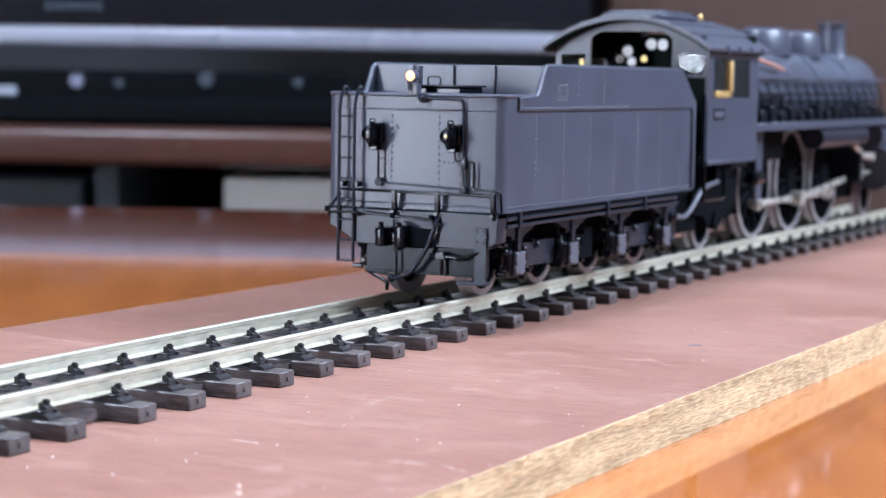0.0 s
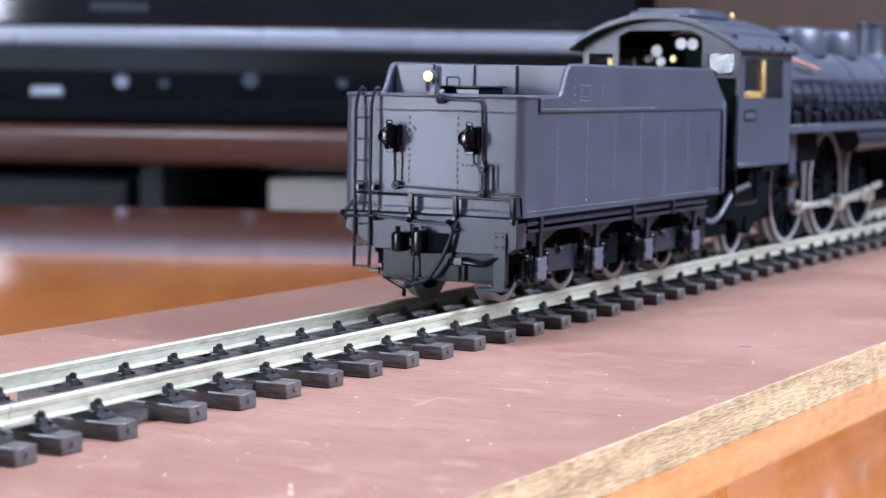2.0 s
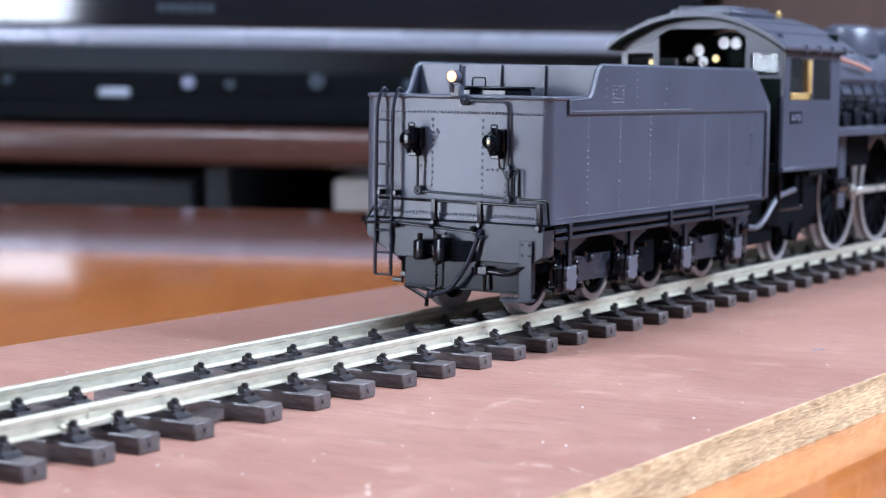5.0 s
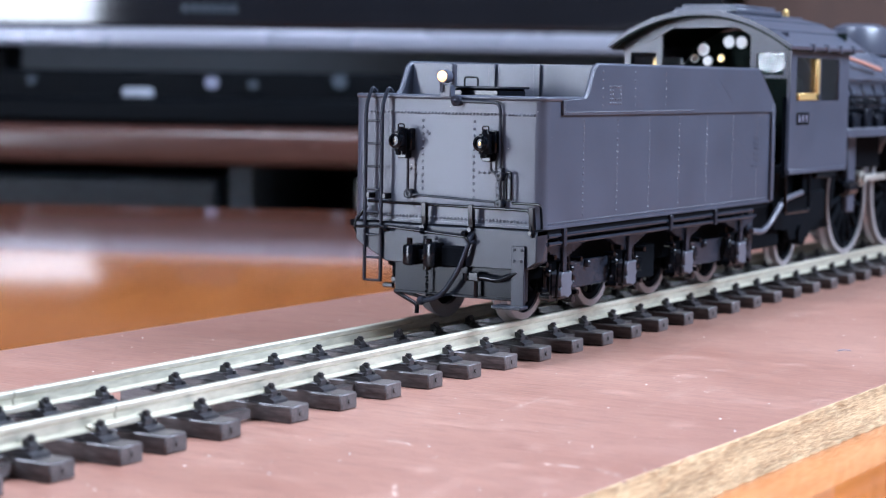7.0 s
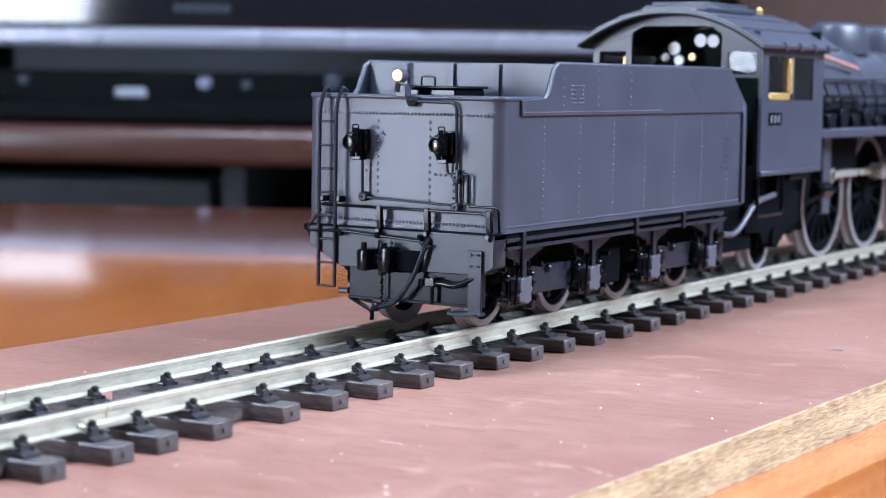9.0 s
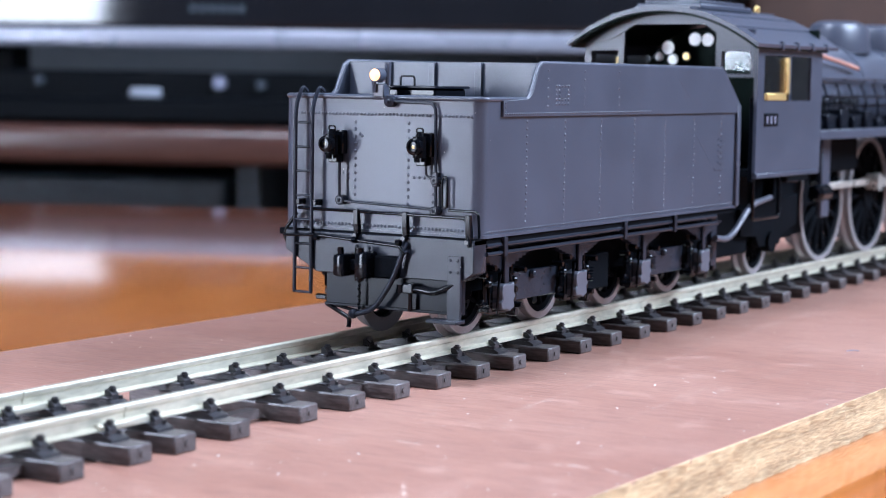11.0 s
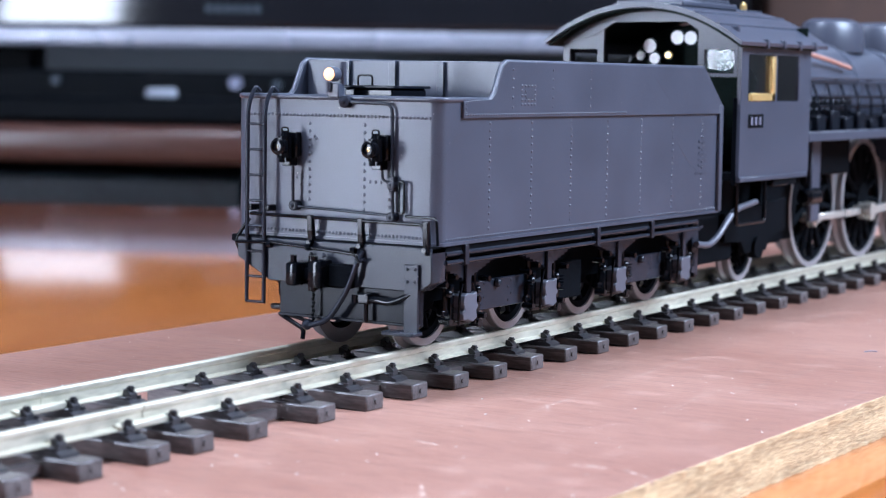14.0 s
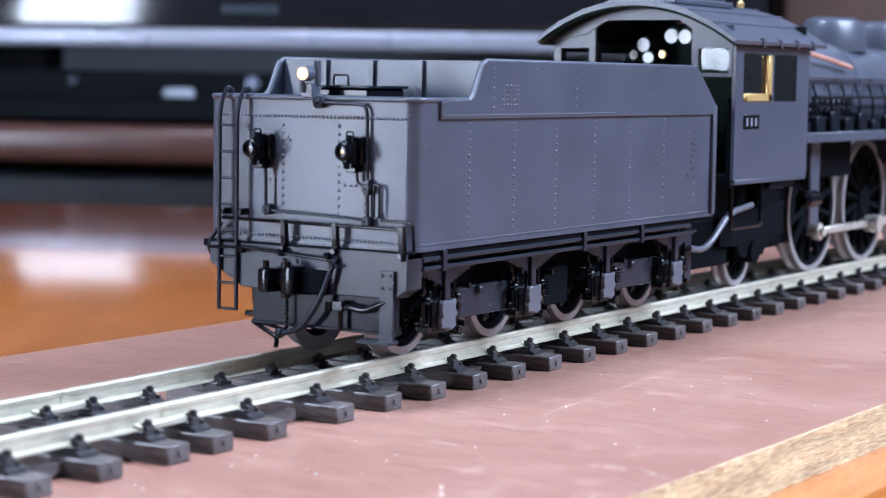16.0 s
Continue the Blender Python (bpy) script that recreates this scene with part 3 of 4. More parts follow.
def tender():
    t = thing("tender", "satin black riveted steam locomotive tender backing along the track", "tender", at=(train_x(0), 0, RAIL_TOP))
    P = lambda name, bm, mat, label="", parent=None, kind="": part(name, moved(bm), mat, parent or t, label, kind=kind)

    # tank: rounded upright corners, plan outline extruded
    def plan(w, x0, x1, r):
        pts = []
        for cx, cy, a0 in ((x0 + r, w - r, 90), (x0 + r, -w + r, 180)):
            for k in range(7):
                a = radians(a0 + 90 * k / 6)
                pts.append((cx + math.cos(a) * r, cy + math.sin(a) * r))
        return pts + [(x1, -w), (x1, w)]
    tank = P("tank", prism(B(), plan(W, 0, 104.8, 1.9), "z", SIDE_BOT, REAR_TOP - 0.3), PAINT)
    lip = B()
    tube(lip, [(x, y, REAR_TOP) for x, y in [(14.5, W - 0.1)] + [p for p in plan(W - 0.1, 0.05, 104, 1.9)][:14] + [(14.5, -W + 0.1)]], 0.42, 6)
    P("top_bead", lip, PAINT, parent=tank)
    P("bottom_bead", prism(B(), plan(W + 0.3, -0.3, 104.9, 2.1), "z", SIDE_BOT - 0.35, SIDE_BOT + 0.15), PAINT, parent=tank)
    # bunker: side sheets that slope up from the rear, slope again at the front
    for s in (-1, 1):
        y0, y1 = sorted((s * (W + PROUD), s * (W - 0.55)))
        sheet = B()
        prism(sheet, [(5.9, BELT), (105.2, BELT), (105.2, BELT + 1.6), (96.2, TOP), (19.2, TOP), (17.9, TOP - 0.7), (15.6, REAR_TOP + 1.0), (14.2, REAR_TOP + 0.1), (5.9, REAR_TOP - 0.2)], "y", y0, y1, 0.06)
        P("side_sheet", sheet, PAINT)
        edge = B()
        tube(edge, [(105.2, s * W, BELT + 1.4), (96.2, s * W, TOP), (19.2, s * W, TOP), (17.9, s * W, TOP - 0.7), (15.6, s * W, REAR_TOP + 1.0), (14.2, s * W, REAR_TOP)], 0.38, 6)
        P("sheet_edge", edge, PAINT)
        n = (0, s, 0)
        for x in (14.8, 28.45, 42.3, 56.0, 69.6, 83.2, 96.6):
            P("rivet_column", rivet_line((x, s * W, 25.6), (x, s * W, BELT - 0.9), n, 1.2, 0.25), PAINT, kind="stuff")
        for x in (21, 34.5, 48.2):
            P("rivet_column", rivet_line((x, s * (W + PROUD), BELT + 1.6), (x, s * (W + PROUD), TOP - 1.2), n, 1.5, 0.22), PAINT, kind="stuff")
        P("riveted_seam", rivet_line((2, s * W, SIDE_BOT + 0.55), (104, s * W, SIDE_BOT + 0.55), n, 0.8, 0.2), PAINT, kind="stuff")
        P("riveted_seam", rivet_line((6.4, s * (W + PROUD), BELT + 0.45), (62, s * (W + PROUD), BELT + 0.5), n, 0.8, 0.21), PAINT, kind="stuff")
        P("rivet_column", rivet_line((6.5, s * (W + PROUD), BELT + 0.8), (6.5, s * (W + PROUD), REAR_TOP - 0.6), n, 0.8, 0.2), PAINT, kind="stuff")
        grid = B()
        for i in range(5):
            for k in range(5):
                if (i, k) not in ((2, 2),):
                    rivet(grid, (24.0 + i * 1.1, s * (W + PROUD), 45.0 + k * 0.75), n, 0.24)
        box(grid, 25.2, 27.4, s * (W + PROUD) - 0.12, s * (W + PROUD) + 0.12, 46.0, 47.6)
        P("rivet_patch", grid, PAINT, kind="stuff")
        plate = B()
        box(plate, 93.5, 99.8, s * W - 0.15, s * W + 0.12, 31.6, 31.9)
        for k in range(5):
            box(plate, 95.0, 98.6, s * W - 0.15, s * W + 0.1, 33.0 + k * 1.15, 33.3 + k * 1.15)
        P("maker_plate", plate, PAINT, "embossed plate with unreadable rows")
        sc = tube(B(), [(74.0, s * (W + PROUD + 0.01), 49.6), (80.5, s * (W + PROUD + 0.01), 45.6)], 0.035, 4)
        tube(sc, [(81.5, s * W, 41.0), (91.5, s * W, 33.0)], 0.04, 4)
        tube(sc, [(88.0, s * W, 35.4), (95.5, s * W, 31.6)], 0.03, 4)
        P("scratch", sc, AXLE, "fine pale scratches in the paint", kind="stuff")
        P("front_post", box(B(), 103.7, 105.3, s * (W + 0.35) - 0.3, s * (W + 0.35) + 0.3, SIDE_BOT, BELT + 1.6, 0.12), PAINT)
    # cross panel at the back of the coal space with angle strips
    P("bunker_panel", box(B(), 18.9, 19.5, -W + 0.5, W - 0.5, REAR_TOP - 0.4, TOP, 0.08), PAINT)
    for y in (10.6, 1.6, -7.6):
        st = box(B(), 18.62, 18.95, y - 0.75, y + 0.75, REAR_TOP - 0.2, TOP - 0.1, 0.06)
        box(st, 18.2, 18.7, y - 0.74, y - 0.56, REAR_TOP - 0.2, TOP - 0.1)
        P("angle_strip", st, PAINT)
        P("rivet_column", rivet_line((18.62, y + 0.3, REAR_TOP + 0.6), (18.62, y + 0.3, TOP - 0.6), (-1, 0, 0), 1.1, 0.13), PAINT, kind="stuff")
    # coal space floor and front wall, filler hatch, handle
    P("bunker_floor", box(B(), 19.5, 104, -W + 0.5, W - 0.5, REAR_TOP - 0.4, REAR_TOP + 1.2), INNER)
    hatch = P("filler_hatch", box(B(), 3.5, 13.5, -8.2, 0.8, REAR_TOP - 0.2, 47.3, 0.3), UNDER)
    P("hatch_lid", box(B(), 3.0, 14.0, -8.7, 1.3, 47.3, 47.75, 0.15), PLATE, parent=hatch)
    P("hatch_handle", tube(B(), bend([(8, 1.2, 47.6), (8, 1.2, 49.3), (8, -1.5, 49.3), (8, -1.5, 47.6)], 0.5), 0.17, 6), UNDER, parent=hatch)

    # rear plate details
    N = (-1, 0, 0)
    P("riveted_seam", rivet_line((0, W - 2.2, BELT), (0, -W + 2.0, BELT), N, 0.7, 0.25), PAINT, kind="stuff")
    P("riveted_seam", rivet_line((0, W - 2.2, SIDE_BOT + 0.8), (0, -W + 2.0, SIDE_BOT + 0.8), N, 0.7, 0.25), PAINT, kind="stuff")
    for y in (4.8, -5.5):
        P("rivet_column", rivet_line((0, y, 28.6), (0, y, 41.7), N, 1.18, 0.27), PAINT, kind="stuff")
    few = B()
    for y, z in ((6.2, 33.2), (7.2, 33.2), (6.2, 34.0), (6.2, 32.4), (-6.6, 33.0), (-7.6, 33.0), (-8.6, 33.0), (-9.6, 33.0), (3.9, 39.8), (3.5, 39.4), (-10.2, 31.6), (-10.2, 30.4), (-10.2, 29.2)):
        rivet(few, (0, y, z), N, 0.25)
    P("rivet_patch", few, PAINT, kind="stuff")

    # headlight on the rear lip
    hl = P("headlight", lathe(B(), [(0.8, -1.0), (1.15, -0.9), (1.2, 0.6), (0.9, 1.4), (0.5, 1.7)], (-0.9, 0.0, 49.4), "x", 20), PAINT)
    P("headlight_rim", lathe(B(), [(0.85, -1.75), (1.12, -1.7), (1.12, -1.3), (0.85, -1.3)], (0, 0.0, 49.4), "x", 20, ring=True), LAMP_HALO, "amber halo of the lit lens, built as a glowing ring", hl)
    P("headlight_lens", ball(B(), (-1.85, 0.0, 49.4), 0.98, 14, 8, (0.45, 1, 1)), LAMP_ON, "lit warm-white lens", hl)
    st = box(B(), -0.9, 0.9, -1.1, 0.9, REAR_TOP, 48.0, 0.15)
    cyl(st, (-1.2, 0.5, 46.6), (-1.2, 0.5, 48.2), 0.35, 8)
    cyl(st, (0.6, -1.0, 47.8), (0.6, -1.0, 51.3), 0.5, 8)
    P("headlight_bracket", st, PAINT, parent=hl)

    # two tail lamps with tubes
    for y, lens in ((7.7, LENS), (-9.2, AMBER)):
        lamp = B()
        lathe(lamp, [(0.95, -4.6), (1.35, -4.5), (1.35, -3.6), (1.15, -3.5)], (0, y, 38.1), "x", 20)
        cyl(lamp, (-2.6, y, 36.3), (-2.6, y, 39.7), 1.15, 14)
        cyl(lamp, (-2.6, y, 39.7), (-2.6, y, 40.5), 0.75, 12, 0.5)
        box(lamp, -1.6, -0.1, y - 1.5, y + 0.7, 36.4, 40.3, 0.2)
        box(lamp, -2.4, -0.4, y - 0.9, y + 0.9, 35.0, 36.4, 0.15)
        cyl(lamp, (-3.4, y, 35.6), (-3.4, y, 36.6), 0.5, 8)
        tl = P("tail_lamp", lamp, UNDER, "gloss black round tail lamp")
        P("lens", ball(B(), (-4.35, y, 38.1), 0.8, 14, 8, (0.35, 1, 1)), lens, "glossy lens", tl)
        P("lens_ring", lathe(B(), [(0.85, -4.9), (1.2, -4.8), (1.2, -4.4), (0.85, -4.4)], (0, y, 38.1), "x", 20, ring=True), UNDER, "gloss black ring round the lens", tl)
        hoop = tube(B(), bend([(-2.6, y + 0.6, 40.3), (-2.6, y + 0.6, 41.0), (-2.6, y - 0.6, 41.0), (-2.6, y - 0.6, 40.3)], 0.3, 3), 0.13, 5)
        P("lamp_hoop", hoop, UNDER, parent=tl)
    cond = B()
    tube(cond, [(-1.4, 7.0, 35.2), (-1.3, 7.0, 29.3)], 0.24, 6)
    tube(cond, bend([(-1.0, 7.0, 28.7), (-0.7, -11.4, 28.0)], 1), 0.22, 6)
    tube(cond, bend([(-1.0, -9.4, 35.1), (-0.8, -9.4, 33.4), (-0.8, -10.6, 33.1)], 0.5), 0.2, 6)
    tube(cond, bend([(-0.8, -2.6, 45.2), (-0.7, -10.9, 45.0), (-0.7, -11.2, 27.9)], 1.4, 5), 0.27, 8)
    P("conduit", cond, BEAM)
    jb = B()
    for y, z, r in ((7.0, 28.8, 0.85), (-11.2, 32.7, 0.75), (-2.4, 45.2, 0.95), (-11.2, 27.8, 0.8)):
        lathe(jb, [(r * 0.7, -1.5), (r, -1.3), (r, 0.02)], (0, y, z), "x", 14)
        ball(jb, (-1.4, y, z), r * 0.45, 8, 5)
    box(jb, -1.3, 0, -11.7, -10.7, 31.7, 34.0, 0.15)
    P("junction_box", jb, BEAM)
    P("grab_handle", tube(B(), bend([(0, -12.6, 33.3), (-1.1, -12.6, 33.3), (-1.1, -12.6, 28.4), (-1.1, -13.5, 28.4), (-1.1, -13.5, 33.2), (-1.1, -12.7, 33.3)], 0.5), 0.2, 6), UNDER)

    # ladder
    lad = None
    for y in (15.4, 12.05):
        pts = bend([(0.6, y - 0.5, 46.6), (-0.7, y - 0.5, 47.4), (-1.6, y - 0.1, 45.2), (-2.0, y, 43.0), (-2.0, y, 13.2)], 0.9, 5)
        o = P("stile", tube(B(), pts, 0.33, 8), BEAM, parent=lad)
        lad = lad or o
    for k in range(8):
        z = 41.4 - 4.03 * k
        rg = tube(B(), [(-2.0, 15.6, z), (-2.0, 11.85, z)], 0.22, 6)
        P("rung", rg, BEAM, parent=lad)
    st = B()
    for y in (15.4, 12.05):
        for z in (28.2,):
            box(st, -2.1, 0, y - 0.9, y + 0.3, z - 0.5, z + 0.5, 0.1)
    P("ladder_bracket", st, UNDER, parent=lad)

    # handrails across the back
    rail = tube(B(), bend([(-0.3, 15.0, 27.2), (-1.9, 15.0, 27.2), (-1.9, -17.6, 27.0), (-1.9, -18.2, 22.4)], 0.8), 0.27, 8)
    tube(rail, bend([(-0.2, -13.2, 28.0), (-0.2, -18.8, 28.0), (-0.4, -19.2, 23.8)], 0.8), 0.22, 6)
    P("handrail", rail, UNDER)
    for y in (3.2, -6.2, -18.0):
        br = prism(B(), [(-2.3, 27.5), (-1.5, 27.5), (-1.2, 25.5), (-0.9, 23.0), (-1.9, 23.0), (-2.2, 25.0)], "y", y - 0.45, y + 0.45, 0.08)
        cyl(br, (-2.6, y, 23.2), (-0.5, y, 23.2), 0.4, 8)
        P("handrail_bracket", br, UNDER)
    lev = tube(B(), bend([(-2.4, 17.2, 22.6), (-2.6, 10.5, 22.9), (-2.6, -5.8, 21.9), (-2.9, -6.6, 20.6)], 0.6), 0.26, 8)
    for y in (10.5, 3.0, -5.4):
        cyl(lev, (-2.6, y - 0.4, 22.5), (-2.6, y + 0.4, 22.5), 0.55, 8)
    P("uncoupling_lever", lev, UNDER)
    P("side_grab", tube(B(), bend([(-1.2, 15.5, 26.3), (-1.4, 17.6, 23.6), (-1.4, 18.0, 22.5), (-1.2, 16.9, 20.3), (-1.0, 15.8, 20.4)], 0.7), 0.3, 8), UNDER)

    # rear beam: chamfered below, then the drop plate
    P("rear_beam", prism(B(), [(17.6, 23.5), (17.6, 20.2), (11.2, 16.7), (-16.6, 16.7), (-18.9, 18.2), (-18.9, 23.5)], "x", -1.6, 2.5, 0.15), BEAM, "rear beam in the tank's paint, darkened for its weaker light")
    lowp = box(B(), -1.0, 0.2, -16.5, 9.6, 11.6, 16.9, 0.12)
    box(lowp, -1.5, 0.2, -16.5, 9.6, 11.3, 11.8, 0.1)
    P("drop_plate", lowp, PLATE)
    P("footplate", box(B(), -1.5, 104, -W + 0.3, W - 0.3, 22.6, 23.7, 0.1), INNER)
    # coupler
    cp = box(B(), -5.6, -1.4, 3.2, 5.4, 16.6, 20.3, 0.5, 2)
    box(cp, -5.0, -1.4, -0.9, 1.6, 16.4, 20.8, 0.5, 2)
    cyl(cp, (-4.2, 1.0, 16.0), (-4.2, 1.0, 21.4), 0.75, 10)
    box(cp, -3.6, -1.4, 0, 4.4, 17.4, 19.4, 0.3)
    cyl(cp, (-4.6, 4.4, 20.2), (-4.6, 4.4, 21.4), 0.5, 8)
    knuckle = P("coupler", cp, UNDER, "gloss black knuckle coupler")
    # black block that stands for the shadow at the coupler's right
    P("coupler_pocket", box(B(), -2.6, -1.5, -5.2, 2.0, 16.5, 20.2, 0.3), INNER, "matt black block in place of the shadow beside the coupler", knuckle)
    bolts = B()
    for y, z in ((3.3, 22.2), (3.2, 21.3), (2.3, 20.9), (0.8, 21.3), (-6.0, 21.7), (-14.8, 19.2)):
        rivet(bolts, (-1.6, y, z), N, 0.34)
    P("beam_bolts", bolts, BEAM, kind="stuff")
    hose = tube(B(), bend([(-1.8, -6.6, 22.4), (-2.8, -6.2, 20.6), (-3.2, -4.6, 16.0), (-3.2, -1.2, 11.4), (-3.0, 2.6, 10.3)], 3.0, 6), 0.45, 10)
    ball(hose, (-3.0, 2.9, 10.4), 0.85, 8, 6)
    for p in ((-2.6, -7.4, 21.2), (-2.4, -5.4, 21.5)):
        tube(hose, [(-2.4, -6.3, 20.9), p], 0.3, 6)
    P("brake_hose", hose, BEAM, "satin black brake hose")
    chn = B()
    for k in range(9):
        ball(chn, (-2.2, 2.2 + (k % 2) * 0.12, 16.3 - 0.62 * k), 0.32, 6, 4)
    P("chain", chn, UNDER)
    ap = tube(B(), bend([(-2.0, -6.0, 15.0), (-2.2, -9.5, 15.1), (-2.2, -12.0, 14.7), (-1.6, -16.0, 16.5)], 1.2), 0.55, 8)
    box(ap, -2.9, -1.4, -8.4, -6.4, 14.4, 16.0, 0.2)
    cyl(ap, (-2.2, -7.6, 11.6), (-2.2, -7.6, 14.6), 0.35, 8)
    cyl(ap, (-2.2, -5.6, 14.4), (-2.2, -5.6, 15.7), 0.6, 8)
    P("air_pipe", ap, UNDER)
    # step hanger at the near corner and the far guard iron
    sh = box(B(), -2.2, -1.7, -16.9, -14.4, 10.6, 20.9, 0.08)
    box(sh, -4.6, -1.7, -17.6, -11.9, 10.2, 10.8, 0.12)
    for z in (20.2, 18.3):
        for y in (-15.0, -16.4):
            rivet(sh, (-2.2, y, z), N, 0.25)
    P("step_hanger", sh, BEAM)
    P("guard_iron", tube(B(), bend([(-0.8, 9.6, 11.4), (-1.4, 4.6, 9.4), (-2.0, 4.4, 8.0)], 0.8), 0.38, 6), UNDER)
    P("guard_iron", tube(B(), [(-0.8, 9.5, 11.6), (-1.2, 3.0, 10.6)], 0.3, 6), UNDER)

    # pipes along both sides
    for s in (-1, 1):
        pp = tube(B(), [(2.5, s * 18.6, 22.35), (96, s * 18.6, 22.35)], 0.5, 8)
        tube(pp, [(2.5, s * 18.9, 21.0), (96, s * 18.9, 21.0)], 0.36, 8)
        for x in (8, 53, 75):
            box(pp, x - 0.6, x + 0.6, s * 18.9 - 0.6, s * 18.9 + 0.6, 20.4, 23.6, 0.1)
        P("side_pipe", pp, BEAM)
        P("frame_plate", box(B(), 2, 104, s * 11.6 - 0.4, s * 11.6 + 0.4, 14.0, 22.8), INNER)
        # running gear, one set to each axle
        for x in (12.6, 39.4, 66.2, 94.4):
            y = s * 16.6
            y0, y1 = sorted((y, y - s * 1.3))
            steps = [(9.7 - k * 1.2, 20.45 - k * 0.40) for k in range(8)]
            low = [p for w, z in steps for p in ((w, z), (w - 1.2, z))]
            tr = prism(B(), [(x - 9.7, 20.9), (x + 9.7, 20.9)] + [(x + max(w, 0.9), z) for w, z in low] + [(x - max(w, 0.9), z) for w, z in low[::-1]], "y", y0, y1)
            box(tr, x - 0.75, x + 0.75, *sorted((y0 - 0.1, y + s * 0.55)), 15.4, 21.2, 0.1)
            P("leaf_spring", tr, BEAM)
            cover = ((-2.0, 11.2), (-2.4, 12.4), (-1.7, 12.9), (-2.2, 14.2), (-1.9, 15.2), (-0.8, 15.5), (1.0, 15.3), (2.1, 15.6), (2.0, 14.0), (2.6, 13.3),
                     (1.9, 12.6), (2.2, 11.4), (0.8, 10.8), (-0.8, 11.3))
            ab = prism(B(), [(x + px, pz) for px, pz in cover], "y", *sorted((y + s * 0.9, y - s * 2.4)), 0.15)
            P("axlebox", ab, AXLE, "blue-grey axlebox cover")
            hg = B()
            for dx in (-4.4, 4.4):
                cyl(hg, (x + dx, y - s * 1.2, 12.6), (x + dx, y - s * 1.2, 19.6), 0.42, 8)
                ball(hg, (x + dx, y - s * 0.6, 15.6), 0.75, 8, 5)
                box(hg, x + dx - 1.0, x + dx + 1.0, y - s * 1.6 - 0.6, y - s * 1.6 + 0.6, 12.0, 13.0, 0.15)
            for dx in (-2.9, 2.9):
                box(hg, x + dx - 0.5, x + dx + 0.5, y - s * 1.4 - 0.7, y - s * 1.4 + 0.7, 10.6, 17.0, 0.12)
            box(hg, x - 3.4, x + 3.4, y - s * 1.4 - 0.5, y - s * 1.4 + 0.5, 10.3, 10.9, 0.1)
            box(hg, x - 0.6, x + 0.6, y - s * 0.4 - 0.5, y - s * 0.4 + 0.5, 15.4, 17.2, 0.1)
            for dx, dz in ((-6.6, 17.2), (6.6, 17.2), (-3.6, 18.2), (3.6, 14.2), (-5.4, 11.4), (5.4, 11.4)):
                cyl(hg, (x + dx, y - s * 1.5, dz), (x + dx, y + s * 0.5, dz), 0.5, 6)
            for dx in (-1.5, 1.5):
                tube(hg, bend([(x + dx, y + s * 0.2, 17.0), (x + dx * 1.6, y + s * 0.3, 15.0), (x + dx * 1.7, y + s * 0.2, 10.4)], 0.5), 0.22, 6)
            for k in range(5 if x > 20 else 0):
                lathe(hg, [(0.5, -0.14), (0.8, 0), (0.5, 0.14)], (x - 5.6, y - s * 0.4, 13.4 + k * 0.55), "z", 8)
                lathe(hg, [(0.5, -0.14), (0.8, 0), (0.5, 0.14)], (x + 5.6, y - s * 0.4, 13.4 + k * 0.55), "z", 8)
            P("horn_guide", hg, UNDER)
            br = B()
            box(br, x + 5.6, x + 7.0, s * 9.2 - 1.2, s * 9.2 + 1.2, 9.5, 16.5, 0.4)
            cyl(br, (x + 6.6, s * 9.0, 10.2), (x + 6.6, 0, 10.2), 0.5, 8)
            P("brake_block", br, INNER)
        for x0, x1 in ((18.0, 34.5), (72.0, 88.5)):
            y = s * 14.6
            bp = box(B(), x0, x1, y - 0.35, y + 0.35, 11.8, 16.7, 0.15)
            for x in (x0 + 2.2, x1 - 5.5):
                for k in range(4):
                    rivet(bp, (x + (k % 2) * 0.9, y + s * 0.35, 12.8 + k * 1.1), (0, s, 0), 0.24)
            ball(bp, (x0 + 7, y + s * 0.6, 16.0), 0.8, 8, 5)
            P("bogie_frame", bp, BEAM)
        for x in (19, 46, 73, 99)[s > 0:]:
            rg = cyl(B(), (x, s * 13.8, 10.0), (x, s * 15.6, 10.0), 0.7, 10)
            box(rg, x - 0.5, x + 0.5, s * 14.8 - 0.4, s * 14.8 + 0.4, 10, 14.5, 0.1)
            P("brake_hanger", rg, UNDER)
        P("cross_box", box(B(), 48.5, 57, s * 12.6 - 1.5, s * 12.6 + 1.5, 11.0, 17.5, 0.2), INNER)
        P("front_hanger", box(B(), 100.5, 103.5, s * 15.5 - 0.5, s * 15.5 + 0.5, 11.0, 22.8, 0.15), BEAM)
        P("steam_pipe", tube(B(), bend([(99, s * 17.5, 17.6), (105, s * 17.5, 17.0), (109, s * 17.5, 18.2), (117, s * 17.8, 23.5), (128, s * 17.8, 24.6)], 3, 5), 0.65, 8), AXLE, "grey pipe joining tender and locomotive")
    wheels = [wheel_pair(t, x, 7.5, 2.6, 8) for x in (12.6, 39.4, 66.2, 94.4)]
    return t, [(w, x, 7.5) for w, x in zip(wheels, (12.6, 39.4, 66.2, 94.4))]


# ---- the locomotive ----
DRIVERS, DRIVER_R, CRANK = (183.0, 217.4, 251.8), 14.8, 5.6
PHASE = {-1: 243, 1: 333}       # where the crank pins stand at the start, in degrees


